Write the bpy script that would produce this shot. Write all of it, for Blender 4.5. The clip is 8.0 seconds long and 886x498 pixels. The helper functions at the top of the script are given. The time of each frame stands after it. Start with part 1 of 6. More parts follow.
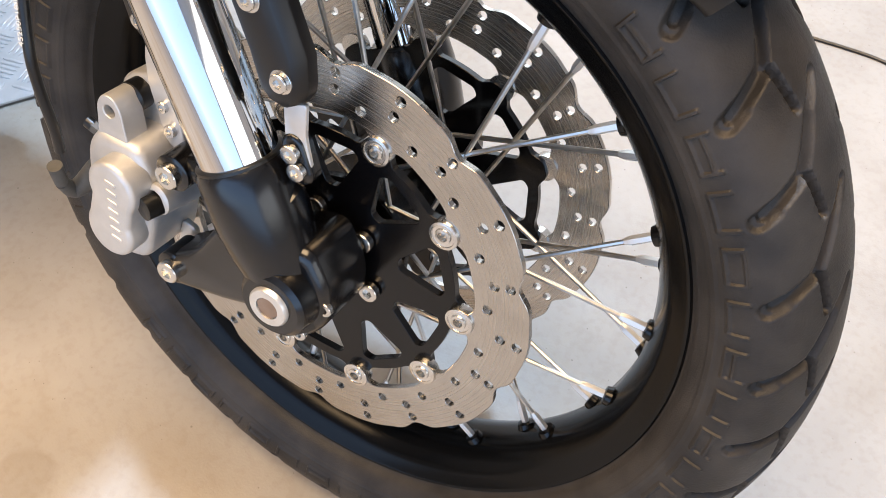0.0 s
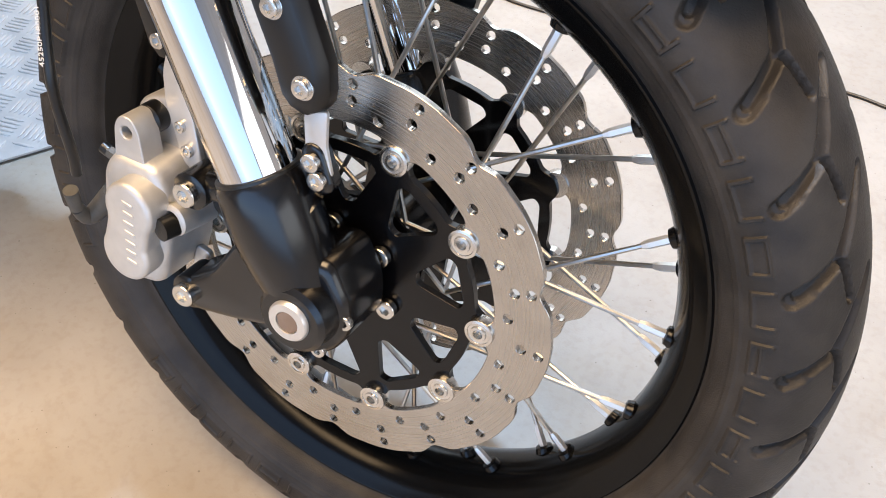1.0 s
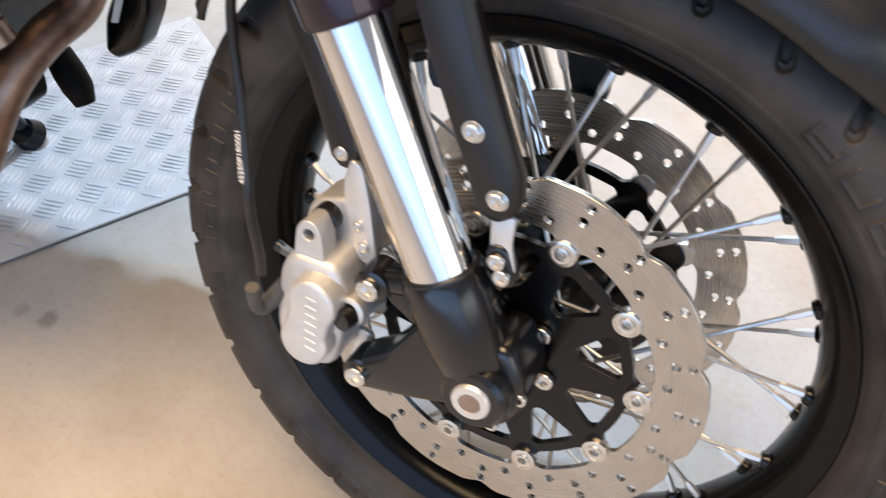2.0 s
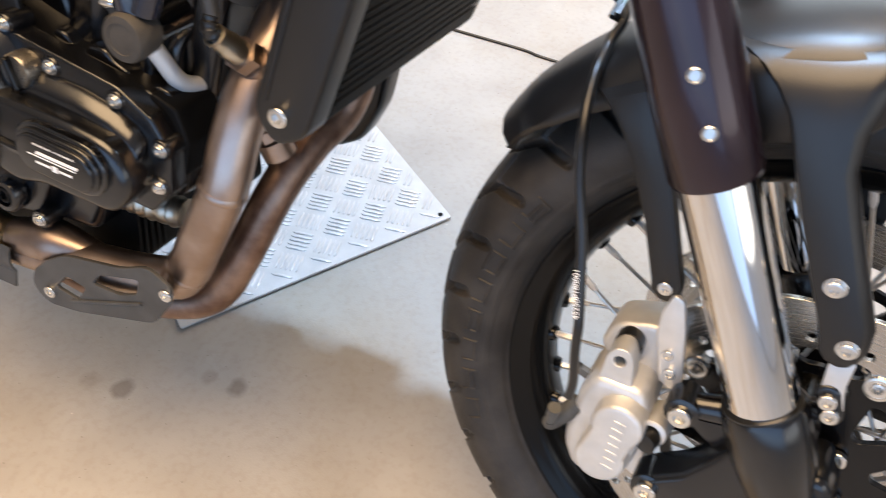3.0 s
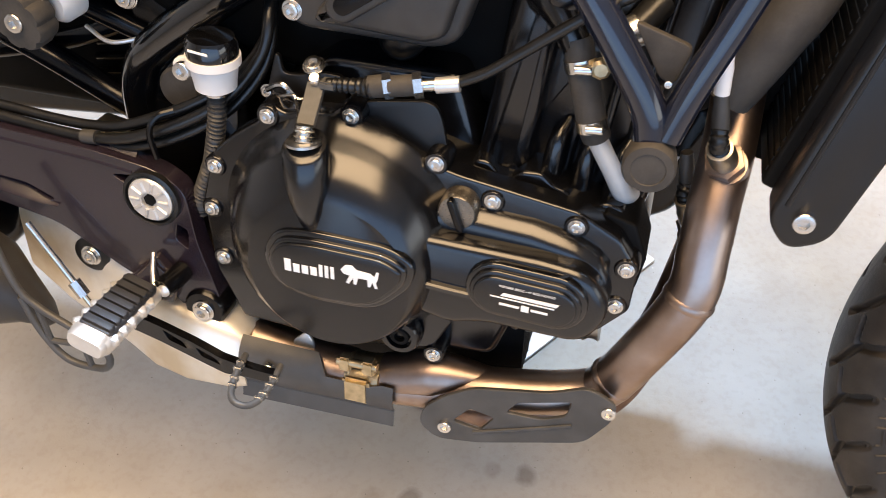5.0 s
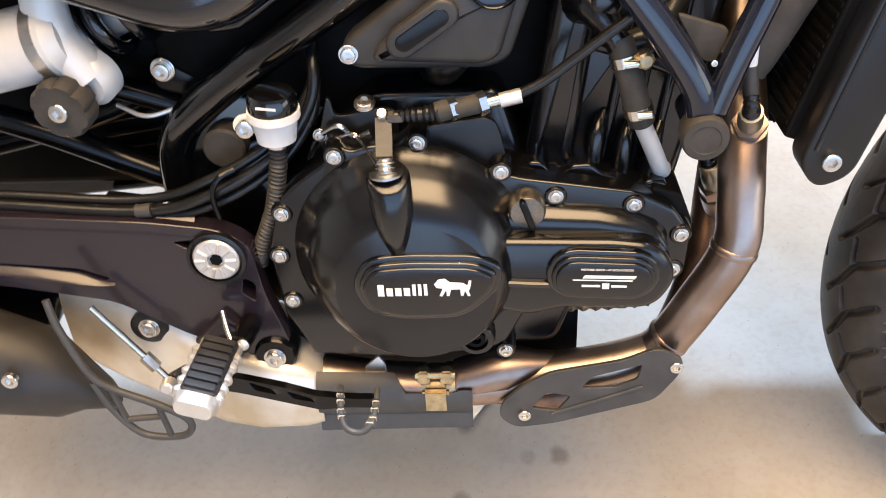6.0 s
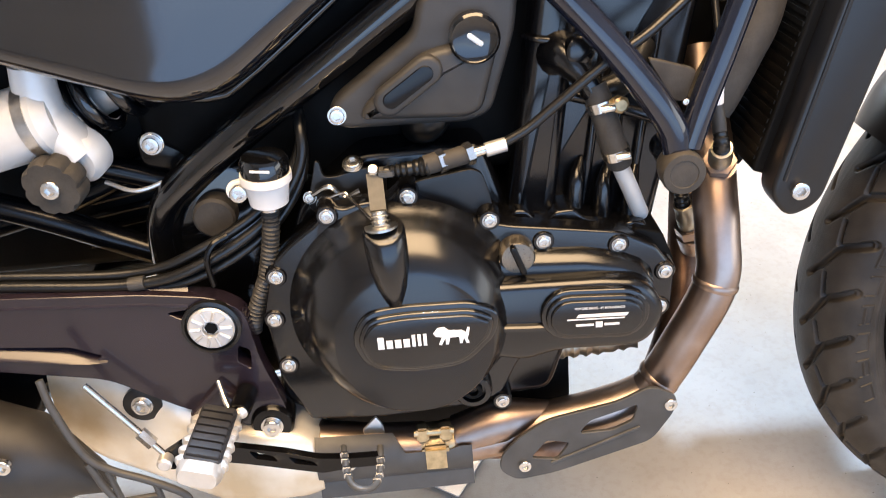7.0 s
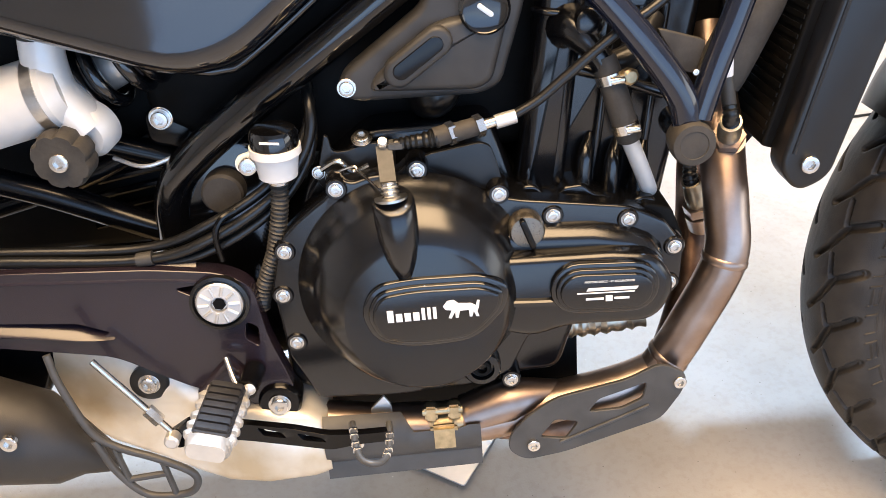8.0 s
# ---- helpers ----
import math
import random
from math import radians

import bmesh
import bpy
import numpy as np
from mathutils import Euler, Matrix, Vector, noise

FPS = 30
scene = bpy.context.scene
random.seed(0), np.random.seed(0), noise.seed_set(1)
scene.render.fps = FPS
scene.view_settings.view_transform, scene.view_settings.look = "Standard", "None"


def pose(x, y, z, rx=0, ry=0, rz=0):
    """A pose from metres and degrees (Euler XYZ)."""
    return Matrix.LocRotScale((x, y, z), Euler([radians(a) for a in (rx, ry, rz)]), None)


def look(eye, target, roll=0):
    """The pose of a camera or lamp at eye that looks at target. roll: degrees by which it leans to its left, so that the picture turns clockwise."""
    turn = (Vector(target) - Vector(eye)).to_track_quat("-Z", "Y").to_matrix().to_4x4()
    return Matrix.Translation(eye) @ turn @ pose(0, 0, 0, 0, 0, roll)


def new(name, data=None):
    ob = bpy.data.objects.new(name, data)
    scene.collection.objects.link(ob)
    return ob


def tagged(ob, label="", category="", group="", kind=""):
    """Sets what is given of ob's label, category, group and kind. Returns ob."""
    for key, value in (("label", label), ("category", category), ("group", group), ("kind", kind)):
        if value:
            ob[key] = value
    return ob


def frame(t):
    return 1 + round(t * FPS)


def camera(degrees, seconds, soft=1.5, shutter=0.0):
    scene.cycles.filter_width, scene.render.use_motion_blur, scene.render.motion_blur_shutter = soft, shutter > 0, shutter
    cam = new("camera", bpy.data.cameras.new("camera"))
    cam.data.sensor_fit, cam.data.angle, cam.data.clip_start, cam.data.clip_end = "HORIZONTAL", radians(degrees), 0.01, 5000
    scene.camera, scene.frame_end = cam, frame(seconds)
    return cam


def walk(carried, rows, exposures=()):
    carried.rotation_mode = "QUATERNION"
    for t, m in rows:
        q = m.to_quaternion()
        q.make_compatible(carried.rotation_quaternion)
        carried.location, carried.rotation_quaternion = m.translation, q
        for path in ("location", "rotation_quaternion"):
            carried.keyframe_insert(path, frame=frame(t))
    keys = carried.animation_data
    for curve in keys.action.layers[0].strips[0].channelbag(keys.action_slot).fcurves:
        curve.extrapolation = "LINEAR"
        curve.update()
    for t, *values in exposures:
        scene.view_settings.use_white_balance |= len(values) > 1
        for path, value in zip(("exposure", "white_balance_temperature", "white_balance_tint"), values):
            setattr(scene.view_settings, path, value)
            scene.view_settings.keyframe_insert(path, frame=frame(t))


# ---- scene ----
cam = camera(51.7, 8.0, soft=0.8, shutter=0.35)
PATH = [
    (0, (0.064, 0.013, 0.856), (-0.447, 1.123, -0.727), 2.2),
    (0.5, (0.065, -0.009, 0.835), (-0.475, 1.186, -0.675), 1.9),
    (1, (0.06, -0.027, 0.829), (-0.48, 1.211, -0.645), 1.5),
    (1.2, (0.052, -0.034, 0.837), (-0.485, 1.211, -0.633), 1.2),
    (2.3, (-0.121, -0.088, 0.94), (-0.624, 1.173, -0.529), -0.2),
    (2.5, (-0.166, -0.094, 0.958), (-0.676, 1.168, -0.508), -0.2),
    (3, (-0.287, -0.113, 0.989), (-0.81, 1.144, -0.476), 0.4),
    (3.5, (-0.383, -0.151, 1.016), (-0.914, 1.102, -0.449), 0.4),
    (4, (-0.482, -0.168, 1.026), (-1.029, 1.086, -0.433), -0.8),
    (4.5, (-0.627, -0.15, 1.019), (-1.12, 1.132, -0.435), -2.2),
    (5, (-0.735, -0.168, 1.032), (-1.069, 1.156, -0.43), -2.9),
    (5.2, (-0.775, -0.182, 1.036), (-1.044, 1.152, -0.429), -3.3),
    (6.3, (-0.931, -0.241, 1.083), (-0.883, 1.187, -0.316), -4.8),
    (6.5, (-0.935, -0.245, 1.084), (-0.852, 1.233, -0.261), -4.8),
    (7, (-0.954, -0.27, 1.057), (-0.837, 1.255, -0.232), -4.9),
    (7.5, (-0.968, -0.284, 1.034), (-0.844, 1.25, -0.243), -4.9),
    (8, (-0.968, -0.288, 1.031), (-0.843, 1.253, -0.237), -4.8),
]
walk(cam, [(t, look(eye, target, roll)) for t, eye, target, roll in PATH],
     [(t, stops, 6720, 10) for t, stops in ((0, -0.07), (1.2, -0.05), (2.5, -0.05), (3.5, -0.1), (5, 0.04), (6.5, 0.27), (7, 0.37), (8, 0.32))])

# ---- world, lights ----
ROOM = (-5.0, 4.0, -3.6, 3.6, 3.3)   # x0, x1, y0, y1, height
FLOOR = 0.003

world = bpy.data.worlds.new("world")
scene.world = world
world.use_nodes = True
_sky = world.node_tree.nodes.new("ShaderNodeTexSky")
_sky.sky_type, _sky.sun_disc = "NISHITA", False
_sky.sun_elevation, _sky.sun_rotation = radians(40), radians(20)
world.node_tree.nodes["Background"].inputs["Strength"].default_value = 0.12
world.node_tree.links.new(_sky.outputs["Color"], world.node_tree.nodes["Background"].inputs["Color"])


def area_lamp(name, at, towards, w, h, watts, colour):
    data = bpy.data.lights.new(name, "AREA")
    data.shape, data.size, data.size_y, data.energy, data.color = "RECTANGLE", w, h, watts, colour
    ob = new(name, data)
    ob.matrix_world = look(at, towards)
    return ob


# daylight through the roof window behind the motorcycle
area_lamp("roof_window_light", (-0.79, 1.23, 3.27), (-0.79, 1.23, 0), 0.13, 0.13, 158, (0.46, 0.68, 1.0))
# daylight through the wide open door on the near side
area_lamp("doorway_light", (0.65, -3.62, 1.55), (0.65, 0, 1.55), 6.5, 3.0, 122, (0.38, 0.59, 1.0))
# added fill ahead of the motorcycle to brighten the chrome; its window is unseen
area_lamp("added_fill_light", (4.02, -1.75, 1.35), (0, -1.75, 1.35), 3.3, 1.5, 36, (0.95, 0.96, 1.0))
# added fill from the far wall for pale reflections; no window is known there
area_lamp("added_fill_light", (-1.2, 3.62, 1.55), (-1.2, 0, 1.55), 3.2, 1.5, 46, (0.80, 0.91, 1.0))
# warm ceiling lamps
area_lamp("ceiling_lamp_light", (-0.8, -0.2, 3.2), (-0.8, -0.2, 0), 2.6, 1.9, 190, (1.0, 0.70, 0.41))
area_lamp("ceiling_lamp_light", (-0.4, 2.4, 3.2), (-0.4, 2.4, 0), 1.2, 0.3, 24, (1.0, 0.70, 0.41))


# ---- materials ----
def material(name, base, rough=0.5, metal=0.0, vary=0.25, scale=40.0, bump=0.05, bump_scale=400.0, coat=0.0, base2=None, stretch=(1, 1, 1), spec=0.5):
    """A painted, cast or moulded surface: two scales of colour and gloss variation and a fine relief."""
    m = bpy.data.materials.new(name)
    m.use_nodes = True
    nt = m.node_tree
    n, link = nt.nodes, nt.links.new
    p = n["Principled BSDF"]
    p.inputs["Metallic"].default_value = metal
    p.inputs["Coat Weight"].default_value = coat
    p.inputs["Specular IOR Level"].default_value = spec
    p.inputs["Coat Roughness"].default_value = 0.06
    tc = n.new("ShaderNodeTexCoord")
    mp = n.new("ShaderNodeMapping")
    mp.inputs["Scale"].default_value = stretch
    link(tc.outputs["Object"], mp.inputs["Vector"])
    big = n.new("ShaderNodeTexNoise")
    big.inputs["Scale"].default_value, big.inputs["Detail"].default_value = scale, 6
    fine = n.new("ShaderNodeTexNoise")
    fine.inputs["Scale"].default_value, fine.inputs["Detail"].default_value = bump_scale, 4
    link(mp.outputs[0], big.inputs["Vector"])
    link(mp.outputs[0], fine.inputs["Vector"])
    ramp = n.new("ShaderNodeMapRange")
    ramp.inputs["From Min"].default_value, ramp.inputs["From Max"].default_value = 0.35, 0.65
    link(big.outputs["Fac"], ramp.inputs["Value"])
    mix = n.new("ShaderNodeMix")
    mix.data_type = "RGBA"
    other = base2 or [c * (1 - vary) for c in base]
    mix.inputs["A"].default_value, mix.inputs["B"].default_value = (*base, 1), (*other, 1)
    link(ramp.outputs[0], mix.inputs["Factor"])
    link(mix.outputs["Result"], p.inputs["Base Color"])
    rr = n.new("ShaderNodeMapRange")
    rr.inputs["To Min"].default_value, rr.inputs["To Max"].default_value = rough * (1 - 0.5 * vary), min(1, rough * (1 + 0.5 * vary))
    link(fine.outputs["Fac"], rr.inputs["Value"])
    link(rr.outputs[0], p.inputs["Roughness"])
    if bump:
        b = n.new("ShaderNodeBump")
        b.inputs["Strength"].default_value, b.inputs["Distance"].default_value = bump, 0.001
        link(fine.outputs["Fac"], b.inputs["Height"])
        link(b.outputs[0], p.inputs["Normal"])
    return m


CAST_BLACK = material("cast_black_paint", (0.0038, 0.0040, 0.0050), 0.20, 0.0, 0.3, 30, 0.05, 1400, spec=0.65)
SATIN_BLACK = material("satin_black_paint", (0.003, 0.003, 0.0036), 0.19, 0.0, 0.3, 30, 0.04, 900, spec=0.32)
RIM_BLACK = material("rim_black_paint", (0.0035, 0.0035, 0.0036), 0.18, 0.0, 0.25, 30, 0.03, 900, spec=0.18)
GLOSS_BLACK = material("gloss_black_paint", (0.003, 0.0032, 0.004), 0.12, 0.0, 0.3, 20, 0.01, 300, coat=0.6)
FRAME_PAINT = material("navy_black_frame_paint", (0.009, 0.012, 0.025), 0.14, 0.0, 0.3, 20, 0.01, 300, coat=0.5)
TANK_PAINT = material("deep_gloss_tank_paint", (0.004, 0.005, 0.008), 0.08, 0.0, 0.2, 15, 0.01, 300, coat=1.0)
MATTE_BLACK = material("matte_black_plastic", (0.0058, 0.0058, 0.0064), 0.36, 0.0, 0.3, 40, 0.10, 1500, spec=0.5)
COVER_PLASTIC = material("grained_black_plastic", (0.033, 0.032, 0.031), 0.48, 0.0, 0.3, 40, 0.12, 1300, spec=0.5)
DEEP_BLACK = material("dusty_black_metal", (0.004, 0.004, 0.004), 0.55, 0.0, 0.4, 50, 0.1, 500, spec=0.12)
RUBBER = material("worn_tyre_rubber", (0.040, 0.0355, 0.0315), 0.50, 0.0, 0.5, 30, 0.32, 800, base2=(0.017, 0.0155, 0.0145), spec=0.36)
SOFT_RUBBER = material("soft_black_rubber", (0.008, 0.008, 0.008), 0.30, 0.0, 0.3, 60, 0.1, 600)
CAP_BRONZE = material("bronze_tinted_cap", (0.26, 0.235, 0.20), 0.28, 0.9, 0.2, 60, 0.05, 900)
PAD_RUBBER = material("dark_slate_rubber", (0.022, 0.023, 0.027), 0.42, 0.0, 0.3, 60, 0.1, 600)
PLUG_RUBBER = material("grey_brown_rubber", (0.048, 0.043, 0.037), 0.7, 0.0, 0.35, 60, 0.2, 500)
CHROME = material("polished_chrome", (0.70, 0.68, 0.66), 0.05, 1.0, 0.06, 12, 0.0, 200)
ZINC = material("zinc_plated_steel", (0.74, 0.72, 0.68), 0.25, 1.0, 0.15, 150, 0.0, 900)
STEEL = material("plain_steel", (0.6, 0.59, 0.57), 0.3, 1.0, 0.2, 120, 0.03, 700)
CAST_SILVER = material("silver_cast_aluminium", (0.66, 0.655, 0.64), 0.44, 0.60, 0.12, 60, 0.18, 1100)
SHOCK_ALLOY = material("bead_blasted_alloy", (0.68, 0.68, 0.67), 0.42, 0.25, 0.06, 60, 0.06, 900)
ARM_STEEL = material("dull_lever_steel", (0.10, 0.098, 0.092), 0.58, 0.35, 0.2, 120, 0.05, 700)
LIGHT_ALLOY = material("pale_alloy", (0.74, 0.73, 0.71), 0.36, 0.75, 0.1, 60, 0.02, 900)
BRONZE_PIPE = material("heat_tinted_steel_pipe", (0.44, 0.355, 0.31), 0.36, 1.0, 0.3, 22, 0.05, 500, base2=(0.30, 0.22, 0.175))
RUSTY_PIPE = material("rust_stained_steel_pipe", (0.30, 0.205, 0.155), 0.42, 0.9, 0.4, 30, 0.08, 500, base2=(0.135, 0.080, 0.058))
OIL_STEEL = material("golden_stained_steel", (0.52, 0.47, 0.38), 0.35, 1.0, 0.2, 90, 0.05, 700)
GOLD_CLAMP = material("brassy_clamp_steel", (0.62, 0.50, 0.31), 0.38, 1.0, 0.3, 120, 0.1, 700)
MUFFLER_STEEL = material("gold_tinted_muffler_steel", (0.86, 0.83, 0.76), 0.40, 0.6, 0.2, 13, 0.04, 600, base2=(0.60, 0.49, 0.33))
SILENCER_BROWN = material("dark_brown_silencer_paint", (0.030, 0.027, 0.024), 0.46, 0.1, 0.3, 30, 0.12, 1000)
SHIELD_GREY = material("heat_shield_grey", (0.075, 0.074, 0.072), 0.5, 0.25, 0.3, 30, 0.15, 1000)
BROWN_ANODISE = material("plum_black_anodised_alloy", (0.017, 0.012, 0.0185), 0.25, 0.0, 0.22, 32, 0.008, 300, coat=0.3)
FORK_TUBE = material("plum_brown_anodised_tube", (0.034, 0.021, 0.029), 0.20, 0.6, 0.25, 25, 0.02, 500, coat=0.3)
WHITE_PLASTIC = material("milky_white_plastic", (0.78, 0.77, 0.76), 0.4, 0.0, 0.06, 40, 0.02, 400)
WHITE_PAINT = material("white_print", (0.8, 0.8, 0.8), 0.5, 0.0, 0.05, 80, 0.0, 400)
WIRE_GREY = material("grey_rubber_hose", (0.045, 0.043, 0.04), 0.5, 0.0, 0.3, 80, 0.1, 500)
ALLOY_PLATE = material("bright_tread_plate_alloy", (0.63, 0.615, 0.60), 0.36, 0.40, 0.14, 25, 0.12, 700)
WALL_PAINT = material("grey_wall_paint", (0.55, 0.54, 0.53), 0.8, 0.0, 0.1, 3, 0.2, 200)


def disc_steel():
    """Brake rotor steel with ring-shaped wear marks round the wheel's axle (local y)."""
    m = material("worn_rotor_steel", (0.50, 0.475, 0.44), 0.30, 1.0, 0.1, 60, 0.0, 500)
    nt = m.node_tree
    n, link = nt.nodes, nt.links.new
    p = n["Principled BSDF"]
    tc = n.new("ShaderNodeTexCoord")
    sep = n.new("ShaderNodeSeparateXYZ")
    link(tc.outputs["Object"], sep.inputs[0])
    comb = n.new("ShaderNodeCombineXYZ")
    link(sep.outputs["X"], comb.inputs["X"])
    link(sep.outputs["Z"], comb.inputs["Y"])
    ln = n.new("ShaderNodeVectorMath")
    ln.operation = "LENGTH"
    link(comb.outputs[0], ln.inputs[0])
    ring = n.new("ShaderNodeTexNoise")
    ring.noise_dimensions = "1D"
    ring.inputs["Scale"].default_value, ring.inputs["Detail"].default_value = 900, 5
    link(ln.outputs["Value"], ring.inputs["W"])
    b = n.new("ShaderNodeBump")
    b.inputs["Strength"].default_value, b.inputs["Distance"].default_value = 0.22, 0.0004
    link(ring.outputs["Fac"], b.inputs["Height"])
    link(b.outputs[0], p.inputs["Normal"])
    rr = n.new("ShaderNodeMapRange")
    rr.inputs["From Min"].default_value, rr.inputs["From Max"].default_value = 0.3, 0.7
    rr.inputs["To Min"].default_value, rr.inputs["To Max"].default_value = 0.16, 0.30
    link(ring.outputs["Fac"], rr.inputs["Value"])
    link(rr.outputs[0], p.inputs["Roughness"])
    p.inputs["Anisotropic"].default_value = 0.75
    return m


DISC_STEEL = disc_steel()


def concrete():
    m = material("grey_concrete", (0.412, 0.388, 0.355), 0.72, 0.0, 0.12, 7.0, 0.25, 420, base2=(0.354, 0.326, 0.292))
    nt = m.node_tree
    n, link = nt.nodes, nt.links.new
    p = n["Principled BSDF"]
    geo = n.new("ShaderNodeTexCoord")
    grain = n.new("ShaderNodeTexNoise")
    grain.inputs["Scale"].default_value, grain.inputs["Detail"].default_value = 110, 9
    link(geo.outputs["Object"], grain.inputs["Vector"])
    warp = n.new("ShaderNodeTexNoise")
    warp.inputs["Scale"].default_value, warp.inputs["Detail"].default_value = 45, 4
    link(geo.outputs["Object"], warp.inputs["Vector"])
    last = p.inputs["Base Color"].links[0].from_socket

    def darken(fac, colour):
        nonlocal last
        mx = n.new("ShaderNodeMix")
        mx.data_type, mx.blend_type = "RGBA", "MULTIPLY"
        mx.inputs["B"].default_value = (*colour, 1)
        link(fac, mx.inputs["Factor"])
        link(last, mx.inputs["A"])
        last = mx.outputs["Result"]

    gr = n.new("ShaderNodeMapRange")
    gr.inputs["From Min"].default_value, gr.inputs["From Max"].default_value = 0.48, 0.66
    link(grain.outputs["Fac"], gr.inputs["Value"])
    darken(gr.outputs[0], (0.945, 0.930, 0.912))
    # sparse dark grit and pale chips
    for sc, lo, tone in ((95, 0.10, (0.62, 0.60, 0.58)), (42, 0.045, (0.50, 0.47, 0.45)), (26, 0.03, (1.45, 1.45, 1.45))):
        vo = n.new("ShaderNodeTexVoronoi")
        vo.inputs["Scale"].default_value = sc
        link(geo.outputs["Object"], vo.inputs["Vector"])
        pick = n.new("ShaderNodeMath")
        pick.operation = "MULTIPLY_ADD"
        pick.inputs[1].default_value = 0.16
        sepc = n.new("ShaderNodeSeparateColor")
        link(vo.outputs["Color"], sepc.inputs[0])
        link(sepc.outputs[0], pick.inputs[0])
        link(vo.outputs["Distance"], pick.inputs[2])
        em = n.new("ShaderNodeMapRange")
        em.inputs["From Min"].default_value, em.inputs["From Max"].default_value = lo + 0.015, lo
        link(pick.outputs[0], em.inputs["Value"])
        darken(em.outputs[0], tone)
    # wide faint tan dust patches
    dust = n.new("ShaderNodeTexNoise")
    dust.inputs["Scale"].default_value, dust.inputs["Detail"].default_value = 3.2, 7
    link(geo.outputs["Object"], dust.inputs["Vector"])
    dr = n.new("ShaderNodeMapRange")
    dr.inputs["From Min"].default_value, dr.inputs["From Max"].default_value = 0.48, 0.68
    link(dust.outputs["Fac"], dr.inputs["Value"])
    darken(dr.outputs[0], (0.90, 0.84, 0.75))
    # dried oil drips and scuffs
    for x, y, r, k in ((-0.922, 0.345, 0.014, 0.62), (-0.787, 0.405, 0.012, 0.62), (-0.83, 0.405, 0.011, 0.85), (-0.97, 0.34, 0.012, 0.86), (-0.45, 0.17, 0.03, 0.88), (-0.30, 0.06, 0.04, 0.9)):
        d = n.new("ShaderNodeVectorMath")
        d.operation = "DISTANCE"
        d.inputs[1].default_value = (x, y, FLOOR)
        link(geo.outputs["Object"], d.inputs[0])
        ad = n.new("ShaderNodeMath")
        ad.operation = "MULTIPLY_ADD"
        ad.inputs[1].default_value = 0.016
        link(warp.outputs["Fac"], ad.inputs[0])
        link(d.outputs["Value"], ad.inputs[2])
        edge = n.new("ShaderNodeMapRange")
        edge.inputs["From Min"].default_value, edge.inputs["From Max"].default_value = r + 0.012, r + 0.004
        link(ad.outputs[0], edge.inputs["Value"])
        darken(edge.outputs[0], (k, k * 0.97, k * 0.93))
    link(last, p.inputs["Base Color"])
    return m


CONCRETE = concrete()


# ---- mesh tools ----
def mesh_from(bm, name, smooth=40):
    bmesh.ops.recalc_face_normals(bm, faces=bm.faces)
    me = bpy.data.meshes.new(name)
    bm.to_mesh(me)
    bm.free()
    if smooth:
        me.shade_smooth()
        me.set_sharp_from_angle(angle=radians(smooth))
    return me


def part(name, bm, mat, parent=None, label="", smooth=40):
    """Link a bmesh (or a ready mesh) as one object under a thing or a part."""
    me = bm if isinstance(bm, bpy.types.Mesh) else mesh_from(bm, name, smooth)
    if not me.materials:
        me.materials.append(mat)
    ob = new(name, me)
    ob.parent = parent
    if label:
        ob["label"] = label
    return ob


def loft(rings, caps=True, bm=None, wrap=True, closed=False):
    """Skin equal rings of points one after another."""
    bm = bm or bmesh.new()
    vs = [[bm.verts.new(p) for p in r] for r in rings]
    pairs = list(zip(vs, vs[1:])) + ([(vs[-1], vs[0])] if closed else [])
    for a, b in pairs:
        k = len(a)
        for i in range(k if wrap else k - 1):
            j = (i + 1) % k
            bm.faces.new((a[i], a[j], b[j], b[i]))
    if caps and not closed:
        bm.faces.new(vs[0][::-1])
        bm.faces.new(vs[-1])
    return bm


def spline(pts, n=8):
    """Catmull-Rom through the points."""
    p = [Vector(q) for q in pts]
    if len(p) < 3:
        return p
    p = [2 * p[0] - p[1], *p, 2 * p[-1] - p[-2]]
    out = []
    for a, b, c, d in zip(p, p[1:], p[2:], p[3:]):
        for i in range(n):
            t = i / n
            out.append(0.5 * (2 * b + (c - a) * t + (2 * a - 5 * b + 4 * c - d) * t * t + (3 * b - a - 3 * c + d) * t ** 3))
    return out + [p[-2]]


def tube(pts, r, seg=14, n=8, bm=None, ripple=0.0, pitch=0.004):
    """A round tube along a smooth path; r may be one radius or one per control point. ripple: the depth of corrugations."""
    path = spline(pts, n)
    if ripple:
        fine = []
        for a, b in zip(path, path[1:]):
            k = max(1, int((b - a).length / (pitch / 4)))
            fine += [a.lerp(b, i / k) for i in range(k)]
        path = fine + [path[-1]]
    m = len(path)
    radii = [r] * m if isinstance(r, (int, float)) else [float(np.interp(i / (m - 1) * (len(r) - 1), range(len(r)), r)) for i in range(m)]
    up = Vector((0.13, 0.97, 0.2))
    rings, run = [], 0.0
    for i, c in enumerate(path):
        d = (path[min(i + 1, m - 1)] - path[max(i - 1, 0)]).normalized()
        u = (up - d * up.dot(d)).normalized()
        up = u
        w = d.cross(u)
        if i:
            run += (c - path[i - 1]).length
        q = radii[i] + (ripple * math.sin(2 * math.pi * run / pitch) if ripple else 0)
        rings.append([c + (u * math.cos(a) + w * math.sin(a)) * q for a in (2 * math.pi * k / seg for k in range(seg))])
    return loft(rings, bm=bm)


